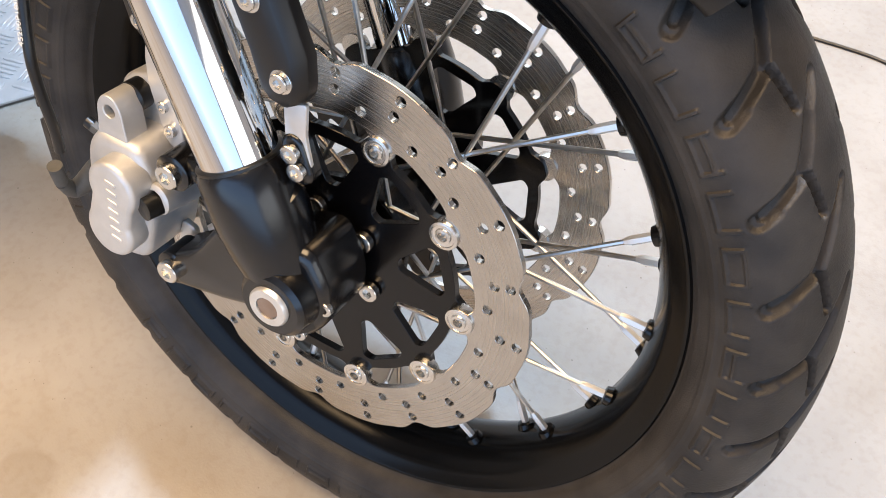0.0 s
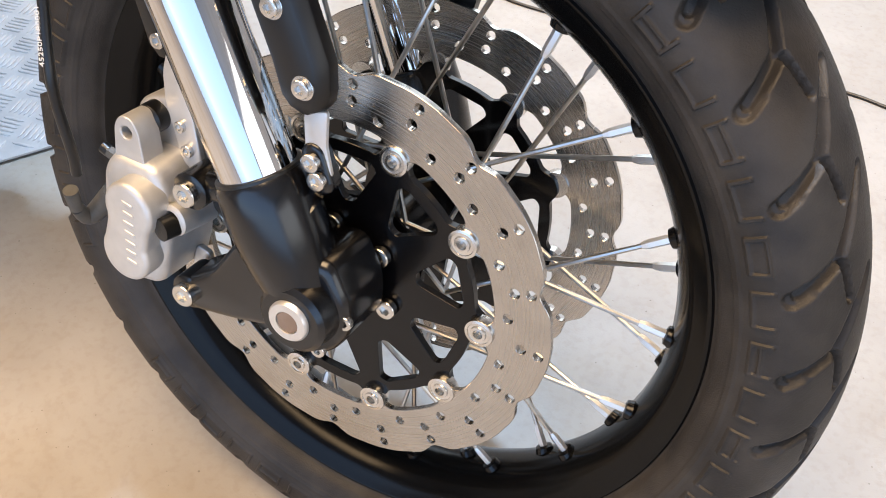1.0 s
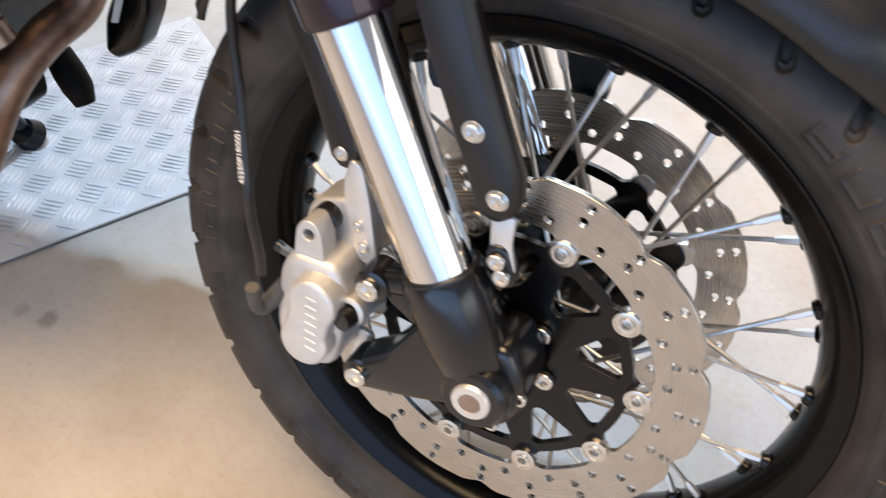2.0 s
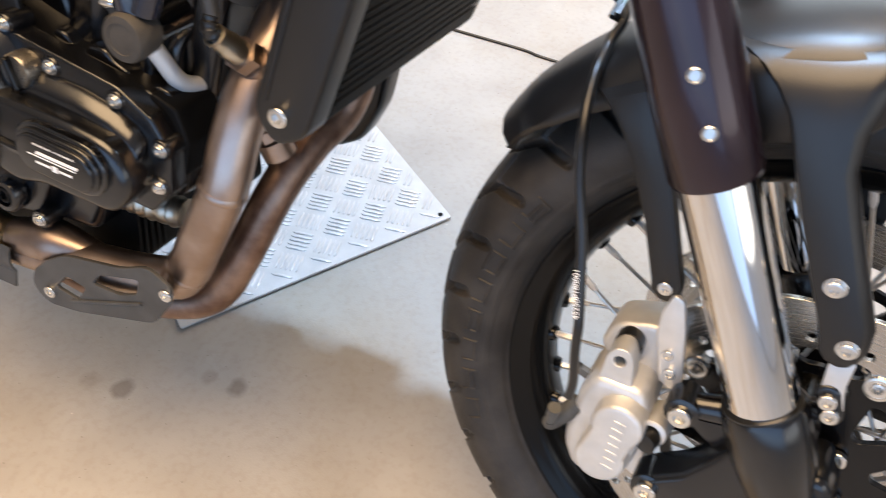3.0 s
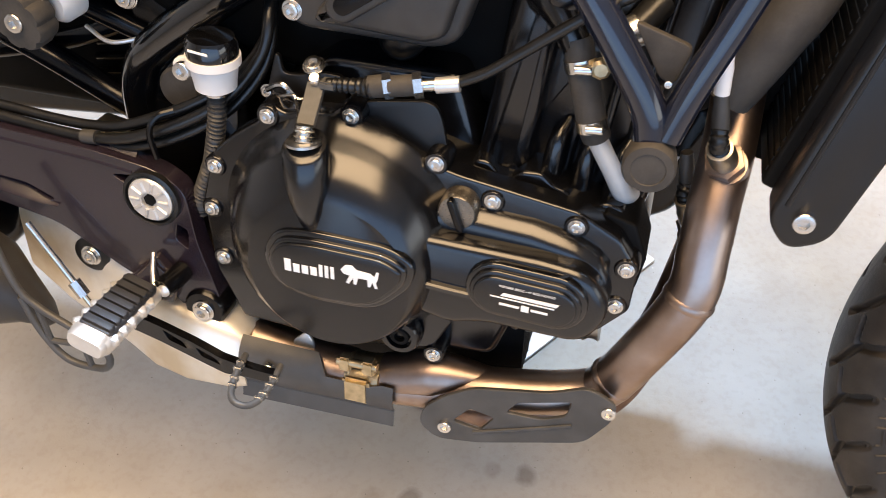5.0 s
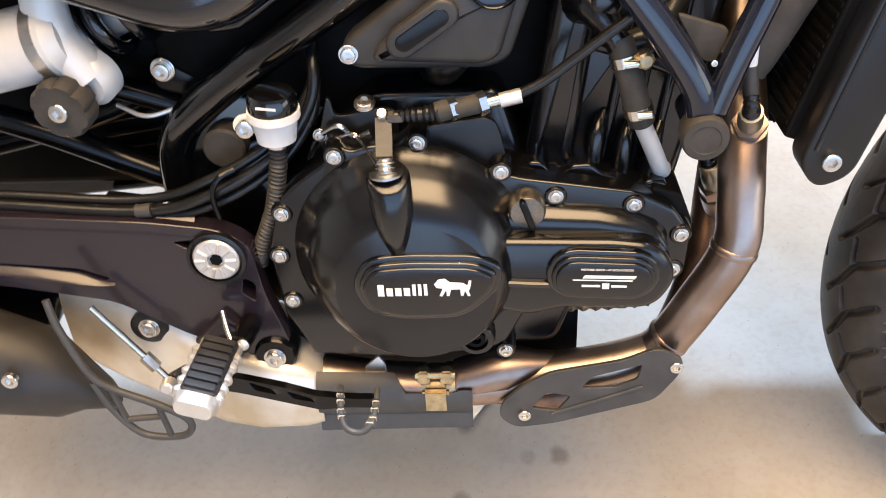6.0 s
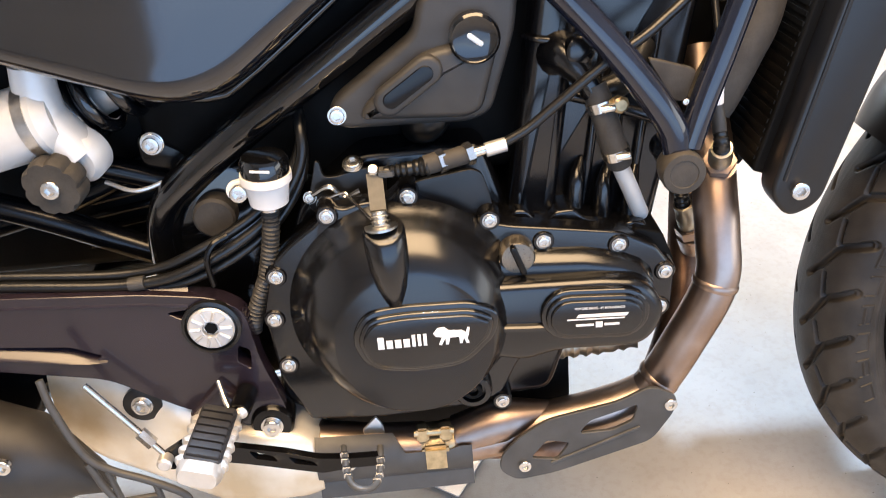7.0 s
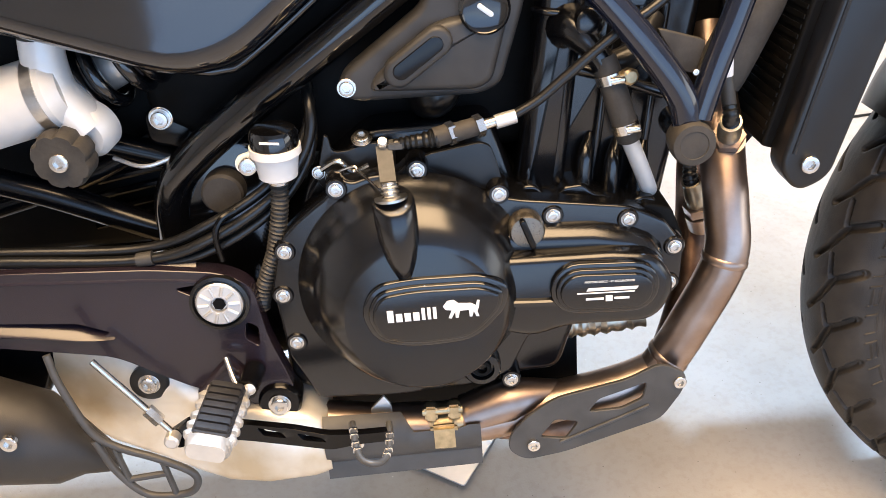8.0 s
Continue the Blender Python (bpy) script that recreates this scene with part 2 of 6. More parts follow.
def lathe(profile, origin=(0, 0, 0), axis=(0, -1, 0), seg=32, bm=None, closed=False):
    """Turn a profile of (height along the axis, radius)."""
    d = Vector(axis).normalized()
    u = d.orthogonal().normalized()
    w = d.cross(u)
    o = Vector(origin)
    rings = [[o + d * h + (u * math.cos(a) + w * math.sin(a)) * max(r, 1e-5) for a in (2 * math.pi * k / seg for k in range(seg))] for h, r in profile]
    return loft(rings, bm=bm, closed=closed, caps=not closed)


def rounded(poly, r, n=4):
    """Fillet the corners of a polygon; r: one radius or one per corner."""
    out, k = [], len(poly)
    for i in range(k):
        p, a, b = Vector(poly[i]), Vector(poly[i - 1]), Vector(poly[(i + 1) % k])
        ri = r[i] if isinstance(r, (list, tuple)) else r
        da, db = (a - p), (b - p)
        cut = min(ri, 0.45 * da.length, 0.45 * db.length)
        if cut < 1e-5:
            out.append(p)
            continue
        s, e = p + da.normalized() * cut, p + db.normalized() * cut
        for j in range(n + 1):
            t = j / n
            out.append((1 - t) ** 2 * s + 2 * t * (1 - t) * p + t * t * e)
    return out


def inset(poly, d):
    """Move a polygon's outline inwards by d."""
    k = len(poly)
    area = sum(poly[i - 1].x * poly[i].y - poly[i].x * poly[i - 1].y for i in range(k))
    s = 1 if area > 0 else -1
    out = []
    for i in range(k):
        e1, e2 = (poly[i] - poly[i - 1]).normalized(), (poly[(i + 1) % k] - poly[i]).normalized()
        n1, n2 = Vector((-e1.y, e1.x)) * s, Vector((-e2.y, e2.x)) * s
        m = n1 + n2
        m = m.normalized() if m.length > 1e-6 else n1
        out.append(poly[i] + m * d / max(0.45, m.dot(n1)))
    return out


def pillow(poly, y0, y1, bevel=0.003, r=0.0, n=4, steps=3, back=False, bm=None, shear=(0, 0)):
    """Extrude an outline in x, z from y0 to y1 and round its front edge (both edges with back)."""
    poly = rounded(poly, r, n) if r else [Vector(q) for q in poly]
    s = 1 if y1 > y0 else -1

    def ring(d, y):
        f = (y - y0) / (y1 - y0)
        return [(q.x + shear[0] * f, y, q.y + shear[1] * f) for q in inset(poly, d)]

    rings = []
    if back:
        rings += [ring(bevel * (1 - math.sin(a)), y0 + s * bevel * (1 - math.cos(a))) for a in (math.pi / 2 * i / steps for i in range(steps))]
    else:
        rings.append(ring(0, y0))
    rings += [ring(bevel * (1 - math.cos(a)), y1 - s * bevel * (1 - math.sin(a))) for a in (math.pi / 2 * i / steps for i in range(steps + 1))]
    return loft(rings, bm=bm)


def pierced(outer, holes, y0, y1, bevel=0.0):
    """A flat plate in x, z with holes right through, from y0 to y1."""
    bm = bmesh.new()
    edges = []
    for loop in (outer, *holes):
        vs = [bm.verts.new((q[0], y0, q[1])) for q in loop]
        edges += [bm.edges.new((vs[i - 1], vs[i])) for i in range(len(vs))]
    bmesh.ops.triangle_fill(bm, use_beauty=True, use_dissolve=False, edges=edges)
    faces = list(bm.faces)
    ext = bmesh.ops.extrude_face_region(bm, geom=faces)
    bmesh.ops.translate(bm, vec=(0, y1 - y0, 0), verts=[v for v in ext["geom"] if isinstance(v, bmesh.types.BMVert)])
    if bevel:
        bmesh.ops.recalc_face_normals(bm, faces=bm.faces)
        rim = [e for e in bm.edges if len(e.link_faces) == 2 and e.calc_face_angle(0) > 1.0]
        bmesh.ops.bevel(bm, geom=rim, offset=bevel, segments=1, affect="EDGES", clamp_overlap=True)
    return bm


def circle(cx, cz, r, n=20, sx=1.0):
    return [(cx + sx * r * math.cos(2 * math.pi * i / n), cz + r * math.sin(2 * math.pi * i / n)) for i in range(n)]


def capsule(x0, z0, x1, z1, r, n=10):
    """The outline round a line from one point to another."""
    a, b = Vector((x0, z0)), Vector((x1, z1))
    d = (b - a).normalized()
    base = math.atan2(d.y, d.x)
    out = [b + r * Vector((math.cos(base + t), math.sin(base + t))) for t in (-math.pi / 2 + math.pi * i / n for i in range(n + 1))]
    return out + [a + r * Vector((math.cos(base + t), math.sin(base + t))) for t in (math.pi / 2 + math.pi * i / n for i in range(n + 1))]


def box(x0, x1, y0, y1, z0, z1, bevel=0.0, bm=None):
    bm = bm or bmesh.new()
    vs = [bm.verts.new((x, y, z)) for x in (x0, x1) for y in (y0, y1) for z in (z0, z1)]
    fs = [bm.faces.new([vs[i] for i in f]) for f in ((0, 1, 3, 2), (4, 6, 7, 5), (0, 4, 5, 1), (2, 3, 7, 6), (0, 2, 6, 4), (1, 5, 7, 3))]
    if bevel:
        bmesh.ops.bevel(bm, geom=list({e for f in fs for e in f.edges}), offset=bevel, segments=2, affect="EDGES")
    return bm


def bolt_mesh(name, flange):
    """A unit bolt that faces -y: a washer or flange, a round head and a hex socket sunk into it."""
    seg = 24

    def ring(h, r, hexed=False):
        out = []
        for k in range(seg):
            t = 2 * math.pi * k / seg
            q = r * math.cos(math.pi / 6) / math.cos((t % (math.pi / 3)) - math.pi / 6) if hexed else r
            out.append((q * math.cos(t), -h, q * math.sin(t)))
        return out
    rows = [ring(0, 1.3), ring(0.16, 1.3), ring(0.2, 1.24)] if flange else [ring(0, 1.0)]
    rows += [ring(0.2, 1.0) if flange else ring(0.1, 1.0), ring(0.62, 1.0), ring(0.72, 0.93), ring(0.75, 0.80), ring(0.75, 0.56, True), ring(0.35, 0.54, True)]
    return mesh_from(loft(rows), name, 30)


BOLT_SOCKET = bolt_mesh("socket_bolt", False)
BOLT_HEX = bolt_mesh("flange_bolt", True)
BOLT_SOCKET.materials.append(ZINC)
BOLT_HEX.materials.append(ZINC)


def bolt(p, r, parent, mesh=None, name="bolt", turn=None):
    ob = part(name, mesh or BOLT_SOCKET, ZINC, parent)
    ob.matrix_local = Matrix.Translation(p) @ (turn or Matrix()) @ Matrix.Diagonal((r, r, r, 1))
    return ob



# ---- the garage ----
def structure(name, bm, mat, label="", smooth=0):
    return tagged(part(name, bm, mat, None, label, smooth), kind="structure")


def garage():
    x0, x1, y0, y1, h = ROOM
    t = 0.2
    structure("floor", box(x0 - t, x1 + t, y0 - t, y1 + t, -0.15, FLOOR), CONCRETE, "worn grey concrete garage floor with oil drips")
    # north wall with a wide opening, cut only for the added fill lamp
    nx0, nx1, nz0, nz1 = -2.8, 0.4, 0.8, 2.3
    bm = box(x0 - t, nx0, y1, y1 + t, FLOOR, h)
    box(nx1, x1 + t, y1, y1 + t, FLOOR, h, bm=bm)
    box(nx0, nx1, y1, y1 + t, FLOOR, nz0, bm=bm)
    box(nx0, nx1, y1, y1 + t, nz1, h, bm=bm)
    structure("wall_north", bm, WALL_PAINT, "plain grey painted garage wall with an opening for added fill light")
    # east wall with an opening, put in for the added fill lamp
    ey0, ey1, ez0, ez1 = -3.4, -0.1, 0.6, 2.1
    bm = box(x1, x1 + t, y0, ey0, FLOOR, h)
    box(x1, x1 + t, ey1, y1, FLOOR, h, bm=bm)
    box(x1, x1 + t, ey0, ey1, FLOOR, ez0, bm=bm)
    box(x1, x1 + t, ey0, ey1, ez1, h, bm=bm)
    structure("wall_east", bm, WALL_PAINT, "plain grey painted garage wall with a side opening for added fill light")
    structure("wall_west", box(x0 - t, x0, y0, y1, FLOOR, h), WALL_PAINT, "plain grey painted garage wall")
    # south wall with a wide door opening
    wx0, wx1, wz0, wz1 = -2.6, 3.9, 0.05, 3.05
    bm = box(x0 - t, wx0, y0 - t, y0, FLOOR, h)
    box(wx1, x1 + t, y0 - t, y0, FLOOR, h, bm=bm)
    box(wx0, wx1, y0 - t, y0, FLOOR, wz0, bm=bm)
    box(wx0, wx1, y0 - t, y0, wz1, h, bm=bm)
    structure("wall_south", bm, WALL_PAINT, "plain grey garage wall with a wide open door")
    # ceiling with a roof window opening
    rx0, rx1, ry0, ry1 = -0.99, -0.59, 1.03, 1.43
    bm = box(x0 - t, rx0, y0 - t, y1 + t, h, h + t)
    box(rx1, x1 + t, y0 - t, y1 + t, h, h + t, bm=bm)
    box(rx0, rx1, y0 - t, ry0, h, h + t, bm=bm)
    box(rx0, rx1, ry1, y1 + t, h, h + t, bm=bm)
    structure("ceiling", bm, WALL_PAINT, "plain grey garage ceiling with a roof window")


garage()


def chequer_plate():
    """A square of alloy tread plate that lies under the side stand."""
    plate = tagged(new("chequer_plate"), "bright alloy tread plate lying on the concrete floor", "metal plate")
    corner, e1, e2 = Vector((-0.651, 0.794)), Vector((-0.255, -0.340)), Vector((-0.335, 0.252))
    u, v = e1.normalized(), e2.normalized()
    v = Vector((u.y, -u.x))
    lu, lv, z, th = 0.425, 0.42, FLOOR + 0.0035, 0.003
    plate.matrix_world = Matrix(((u.x, v.x, 0, corner.x), (u.y, v.y, 0, corner.y), (0, 0, 1, z), (0, 0, 0, 1)))
    outline = rounded([(0, 0), (lu, 0), (lu, lv), (0, lv)], 0.004)
    bm = bmesh.new()
    loft([[(q.x, q.y, hz) for q in outline] for hz in (0, th)], bm=bm)
    body = part("sheet", bm, ALLOY_PLATE, plate)
    part("screw_hole", lathe([(0, 0.004), (0.0006, 0.004)], (0.012, 0.012, th), (0, 0, 1), 14), DEEP_BLACK, plate)
    # five raised bars to a patch, patches turned crosswise in a chequer
    bm = bmesh.new()
    pitch, bar, wide = 0.0428, 0.0340, 0.0022
    rot = radians(45)
    ca, sa = math.cos(rot), math.sin(rot)
    for i in range(-16, 18):
        for j in range(-16, 18):
            cx, cy = i * pitch * ca - j * pitch * sa + 0.038, i * pitch * sa + j * pitch * ca + 0.0065
            if not (-0.02 < cx < lu + 0.02 and -0.02 < cy < lv + 0.02):
                continue
            a = rot + (math.pi / 2 if (i + j) % 2 else 0)
            du, dv = Vector((math.cos(a), math.sin(a))), Vector((-math.sin(a), math.cos(a)))
            for k in range(5):
                c = Vector((cx, cy)) + dv * (k - 2) * 0.0078
                # bars that the cut edge would cross are left off
                if not all(0.001 < e.x < lu - 0.001 and 0.001 < e.y < lv - 0.001 for e in (c - du * bar / 2, c + du * bar / 2)):
                    continue
                rows = []
                for hgt, sh in ((th - 0.0002, 1.0), (th + 0.0016, 0.9), (th + 0.0024, 0.5)):
                    rows.append([(*(c + du * bar / 2 * sh * p + dv * wide * sh * q), hgt) for p, q in ((-1, 0), (-0.75, -0.9), (0, -1), (0.75, -0.9), (1, 0), (0.75, 0.9), (0, 1), (-0.75, 0.9))])
                loft(rows, bm=bm)
    tagged(part("raised_tread", bm, ALLOY_PLATE, plate, "raised five-bar tread pattern"), kind="stuff")


chequer_plate()


def floor_cable():
    z = FLOOR + 0.0026
    pts = [(-1.9, 1.05, z), (-1.3, 1.22, z), (-1.0, 1.262, z), (-0.728, 1.253, z), (-0.662, 1.243, z), (-0.6, 1.236, z), (-0.55, 1.222, z), (-0.5, 1.222, z), (-0.41, 1.22, z), (-0.34, 1.208, z), (-0.1, 1.2, z), (0.154, 1.203, z), (0.3, 1.19, z), (0.8, 1.22, z), (1.8, 1.1, z)]
    tagged(part("floor_cable", tube(pts, 0.0026, 8), SOFT_RUBBER), "thin black cable trailing across the concrete floor", "cable")


floor_cable()

# ---- the motorcycle ----
# its own axes: x forward, y to its left, z up; it leans on its side stand
BIKE = Matrix.Translation((-0.1742, 0.3168, 0.0034)) @ pose(0, 0, 0, 0, 0, -3.8) @ pose(0, 0, 0, -12.8, 0, 0)
bike = tagged(new("motorcycle"), "black scrambler motorcycle with bronze exhaust leaning on its side stand", "motorcycle")
bike.matrix_world = BIKE
HUB = Vector((0, 0, 0.335))
# the front wheel sits a little to the left and is steered slightly
WHEEL = Matrix.Translation((-0.0014, 0.0135, -0.0055)) @ Matrix.Translation(HUB) @ pose(0, 0, 0, -0.4) @ Matrix.Rotation(radians(-0.7), 4, Vector((-0.44, 0, 0.898))) @ Matrix.Translation(-HUB)


def at_wheel(r, deg, y):
    return HUB + Vector((r * math.cos(radians(deg)), y, r * math.sin(radians(deg))))


def lettering(name, words, size, start, along, parent, normal=Vector((0, -1, 0)), deep=0.0002):
    """Flat printed words that begin at start, run the given way and face the normal."""
    font = bpy.data.curves.new(name, "FONT")
    font.body, font.size, font.extrude = words, size, deep
    tmp = bpy.data.objects.new(name, font)
    me = bpy.data.meshes.new_from_object(tmp)
    bpy.data.objects.remove(tmp)
    u = along.normalized()
    n = (normal - u * normal.dot(u)).normalized()
    v = n.cross(u)
    me.transform(Matrix(((u.x, v.x, n.x, start.x), (u.y, v.y, n.y, start.y), (u.z, v.z, n.z, start.z), (0, 0, 0, 1))))
    me.materials.clear()
    return part(name, me, WHITE_PAINT, parent)


def tyre():
    """The tyre with carved tread blocks and raised sidewall marks."""
    prof = [(0.030, 0.2425), (0.0335, 0.2490), (0.0375, 0.2545), (0.0435, 0.2590), (0.0495, 0.2665), (0.0537, 0.2760), (0.0556, 0.286), (0.0550, 0.296), (0.0520, 0.3045), (0.0470, 0.3125), (0.040, 0.3195), (0.031, 0.3262), (0.021, 0.3312), (0.0105, 0.3341), (0.0, 0.335)]
    half = spline([(a, b, 0) for a, b in prof], 5)
    half = [(q.x * 1.05, q.y) for q in half]
    line = [(-a, b) for a, b in half] + [(a, b) for a, b in half[-2::-1]]
    pts = np.array(line)
    arc = np.concatenate([[0], np.cumsum(np.hypot(*np.diff(pts, axis=0).T))])
    s_of = arc - arc[len(half) - 1]              # signed run from the crown
    # even steps across
    s = np.linspace(s_of[0], s_of[-1], 230)
    yy, rr = np.interp(s, s_of, pts[:, 0]), np.interp(s, s_of, pts[:, 1])
    ny, nr = np.gradient(rr, s), -np.gradient(yy, s)
    ln = np.hypot(ny, nr)
    ny, nr = -ny / ln, -nr / ln
    sign = np.sign(nr[len(nr) // 2])
    ny, nr = ny * sign, nr * sign
    n = 2100
    th = np.arange(n) * 2 * np.pi / n
    pitch = 2 * np.pi * 0.325 / 33
    T, S = np.meshgrid(th, s, indexing="ij")
    depth = np.zeros_like(T)
    grooves = (((0.0690, -0.002), (0.0600, 0.0030), 0.0058, 0.0035), ((0.0660, 0.000), (0.0400, 0.0150), 0.0044, 0.0065), ((0.0400, 0.0150), (0.0240, 0.0430), 0.0036, 0.007),
               ((0.0240, 0.0430), (0.0100, 0.0600), 0.0030, 0.007), ((0.0360, 0.0130), (0.0310, -0.0130), 0.0022, 0.0055))
    for side in (-1, 1):
        w = (T * 0.325 - 0.0554 + (0.5 * pitch if side > 0 else 0)) % pitch
        q = side * S
        for (s0, w0), (s1, w1), half_w, deep in grooves:
            for k in (-2, -1, 0, 1):
                ax, ay, bx, by = s0, w0 + k * pitch, s1, w1 + k * pitch
                dx, dy = bx - ax, by - ay
                t = np.clip(((q - ax) * dx + (w - ay) * dy) / (dx * dx + dy * dy), 0, 1)
                d = np.hypot(q - ax - t * dx, w - ay - t * dy)
                depth = np.maximum(depth, deep * np.clip((half_w + 0.0010 - d) / 0.0026, 0, 1) * (q > 0))
    # raised marks on the sidewalls: hollow letter-sized frames and two fine ribs
    R2 = np.interp(S, s, rr)
    wall = np.abs(S) > 0.0785
    up = np.zeros_like(T)
    for rib in (0.2690, 0.2715, 0.3015):
        up = np.maximum(up, 0.0007 * np.clip(1.6 - np.abs(R2 - rib) / 0.0009, 0, 1))
    for start, count in ((-30, 13), (150, 8), (228, 8)):
        for k in range(count):
            a0 = radians(start + k * 7.0)
            da = np.angle(np.exp(1j * (T - a0))) * 0.288
            hx, hr = 0.0125, 0.0092
            e = np.maximum(np.abs(da) / hx, np.abs(R2 - 0.288) / hr)
            frame_mark = (e < 1) & (e > 0.82)
            bar_mark = (np.abs(da) < hx) & (np.abs(R2 - 0.288 - 0.003 * ((k % 3) - 1)) < 0.0011) & (k % 2 == 0)
            up = np.maximum(up, 0.0014 * (frame_mark | bar_mark))
    off = np.where(wall, up, 0) - depth
    Y = yy[None, :] + ny[None, :] * off
    R = rr[None, :] + nr[None, :] * off
    V = np.stack([R * np.cos(T), Y, R * np.sin(T) + HUB.z], -1).reshape(-1, 3)
    # the contact patch is pressed flat on the floor
    to_world = np.array(BIKE @ WHEEL)
    down = to_world[:3, :3].T @ (0, 0, 1)
    sunk = np.maximum(0, FLOOR - 0.0005 - (V @ down + to_world[2, 3]))
    V += sunk[:, None] * down
    m = len(s)
    i, j = np.meshgrid(np.arange(n), np.arange(m - 1), indexing="ij")
    F = np.stack([i * m + j, i * m + j + 1, ((i + 1) % n) * m + j + 1, ((i + 1) % n) * m + j], -1).reshape(-1, 4)
    me = bpy.data.meshes.new("tyre")
    me.from_pydata(V.tolist(), [], F.tolist())
    me.shade_smooth()
    me.set_sharp_from_angle(angle=radians(50))
    ob = part("tyre", me, RUBBER, bike, "worn dusty black block-tread tyre")
    ob.matrix_local = WHEEL


def front_wheel():
    tyre()
    loop = [(-0.0395, 0.2520), (-0.0378, 0.2542), (-0.0345, 0.2530), (-0.0315, 0.245), (-0.029, 0.236), (-0.014, 0.229), (0.014, 0.229), (0.029, 0.236), (0.0315, 0.245), (0.0345, 0.2530), (0.0378, 0.2542), (0.0395, 0.2520),
            (0.0388, 0.2490), (0.0362, 0.2470), (0.0350, 0.2400), (0.029, 0.2340), (0.018, 0.2265), (0.008, 0.2225), (-0.008, 0.2225), (-0.018, 0.2265), (-0.029, 0.2340), (-0.0350, 0.2400), (-0.0362, 0.2470), (-0.0388, 0.2490)]
    rim = part("rim", lathe([(y, r) for y, r in loop], HUB, (0, 1, 0), 120, closed=True), RIM_BLACK, bike, "satin black aluminium wheel rim", 50)
    rim.matrix_local = WHEEL
    # hub barrel with its two spoke flanges
    hub = part("hub", lathe([(-0.066, 0.024), (-0.066, 0.047), (-0.056, 0.047), (-0.054, 0.036), (-0.045, 0.050), (-0.039, 0.050), (-0.034, 0.030), (0.034, 0.030), (0.039, 0.050), (0.045, 0.050), (0.054, 0.036), (0.056, 0.047), (0.066, 0.047), (0.066, 0.024)], HUB, (0, 1, 0), 40), SATIN_BLACK, bike, "black wheel hub")
    hub.matrix_local = WHEEL
    # spokes: one for each side in turn, leaning forward and back by pairs
    nip = lathe([(0, 0.0034), (0.016, 0.0034), (0.0175, 0.0030), (0.0205, 0.0024)], (0, 0, 0), (0, 0, 1), 6)
    nip_me = mesh_from(nip, "nipple", 30)
    nip_me.materials.append(LIGHT_ALLOY)
    seat_me = mesh_from(lathe([(0, 0.0082), (0.005, 0.0068), (0.0058, 0.0045)], (0, 0, 0), (0, 0, 1), 14), "nipple_seat", 30)
    seat_me.materials.append(SATIN_BLACK)
    for k in range(36):
        near = k % 2 == 0
        y = -1 if near else 1
        a = 19 + 20 * (k // 2) + (3.9 if near else -3.9)
        lean = 58 if (k // 2) % 2 else -58
        outer = at_wheel(0.2235, a, y * 0.007)
        inner = at_wheel(0.047, a + lean, y * 0.042)
        d = (inner - outer).normalized()
        part("spoke", tube([inner, outer], 0.0019, 8), STEEL, rim)
        turn = d.to_track_quat("Z", "Y").to_matrix().to_4x4()
        for name, me in (("nipple", nip_me), ("nipple_seat", seat_me)):
            ob = part(name, me, None, rim)
            ob.matrix_local = Matrix.Translation(outer + d * (0.003 if name == "nipple" else -0.001)) @ turn


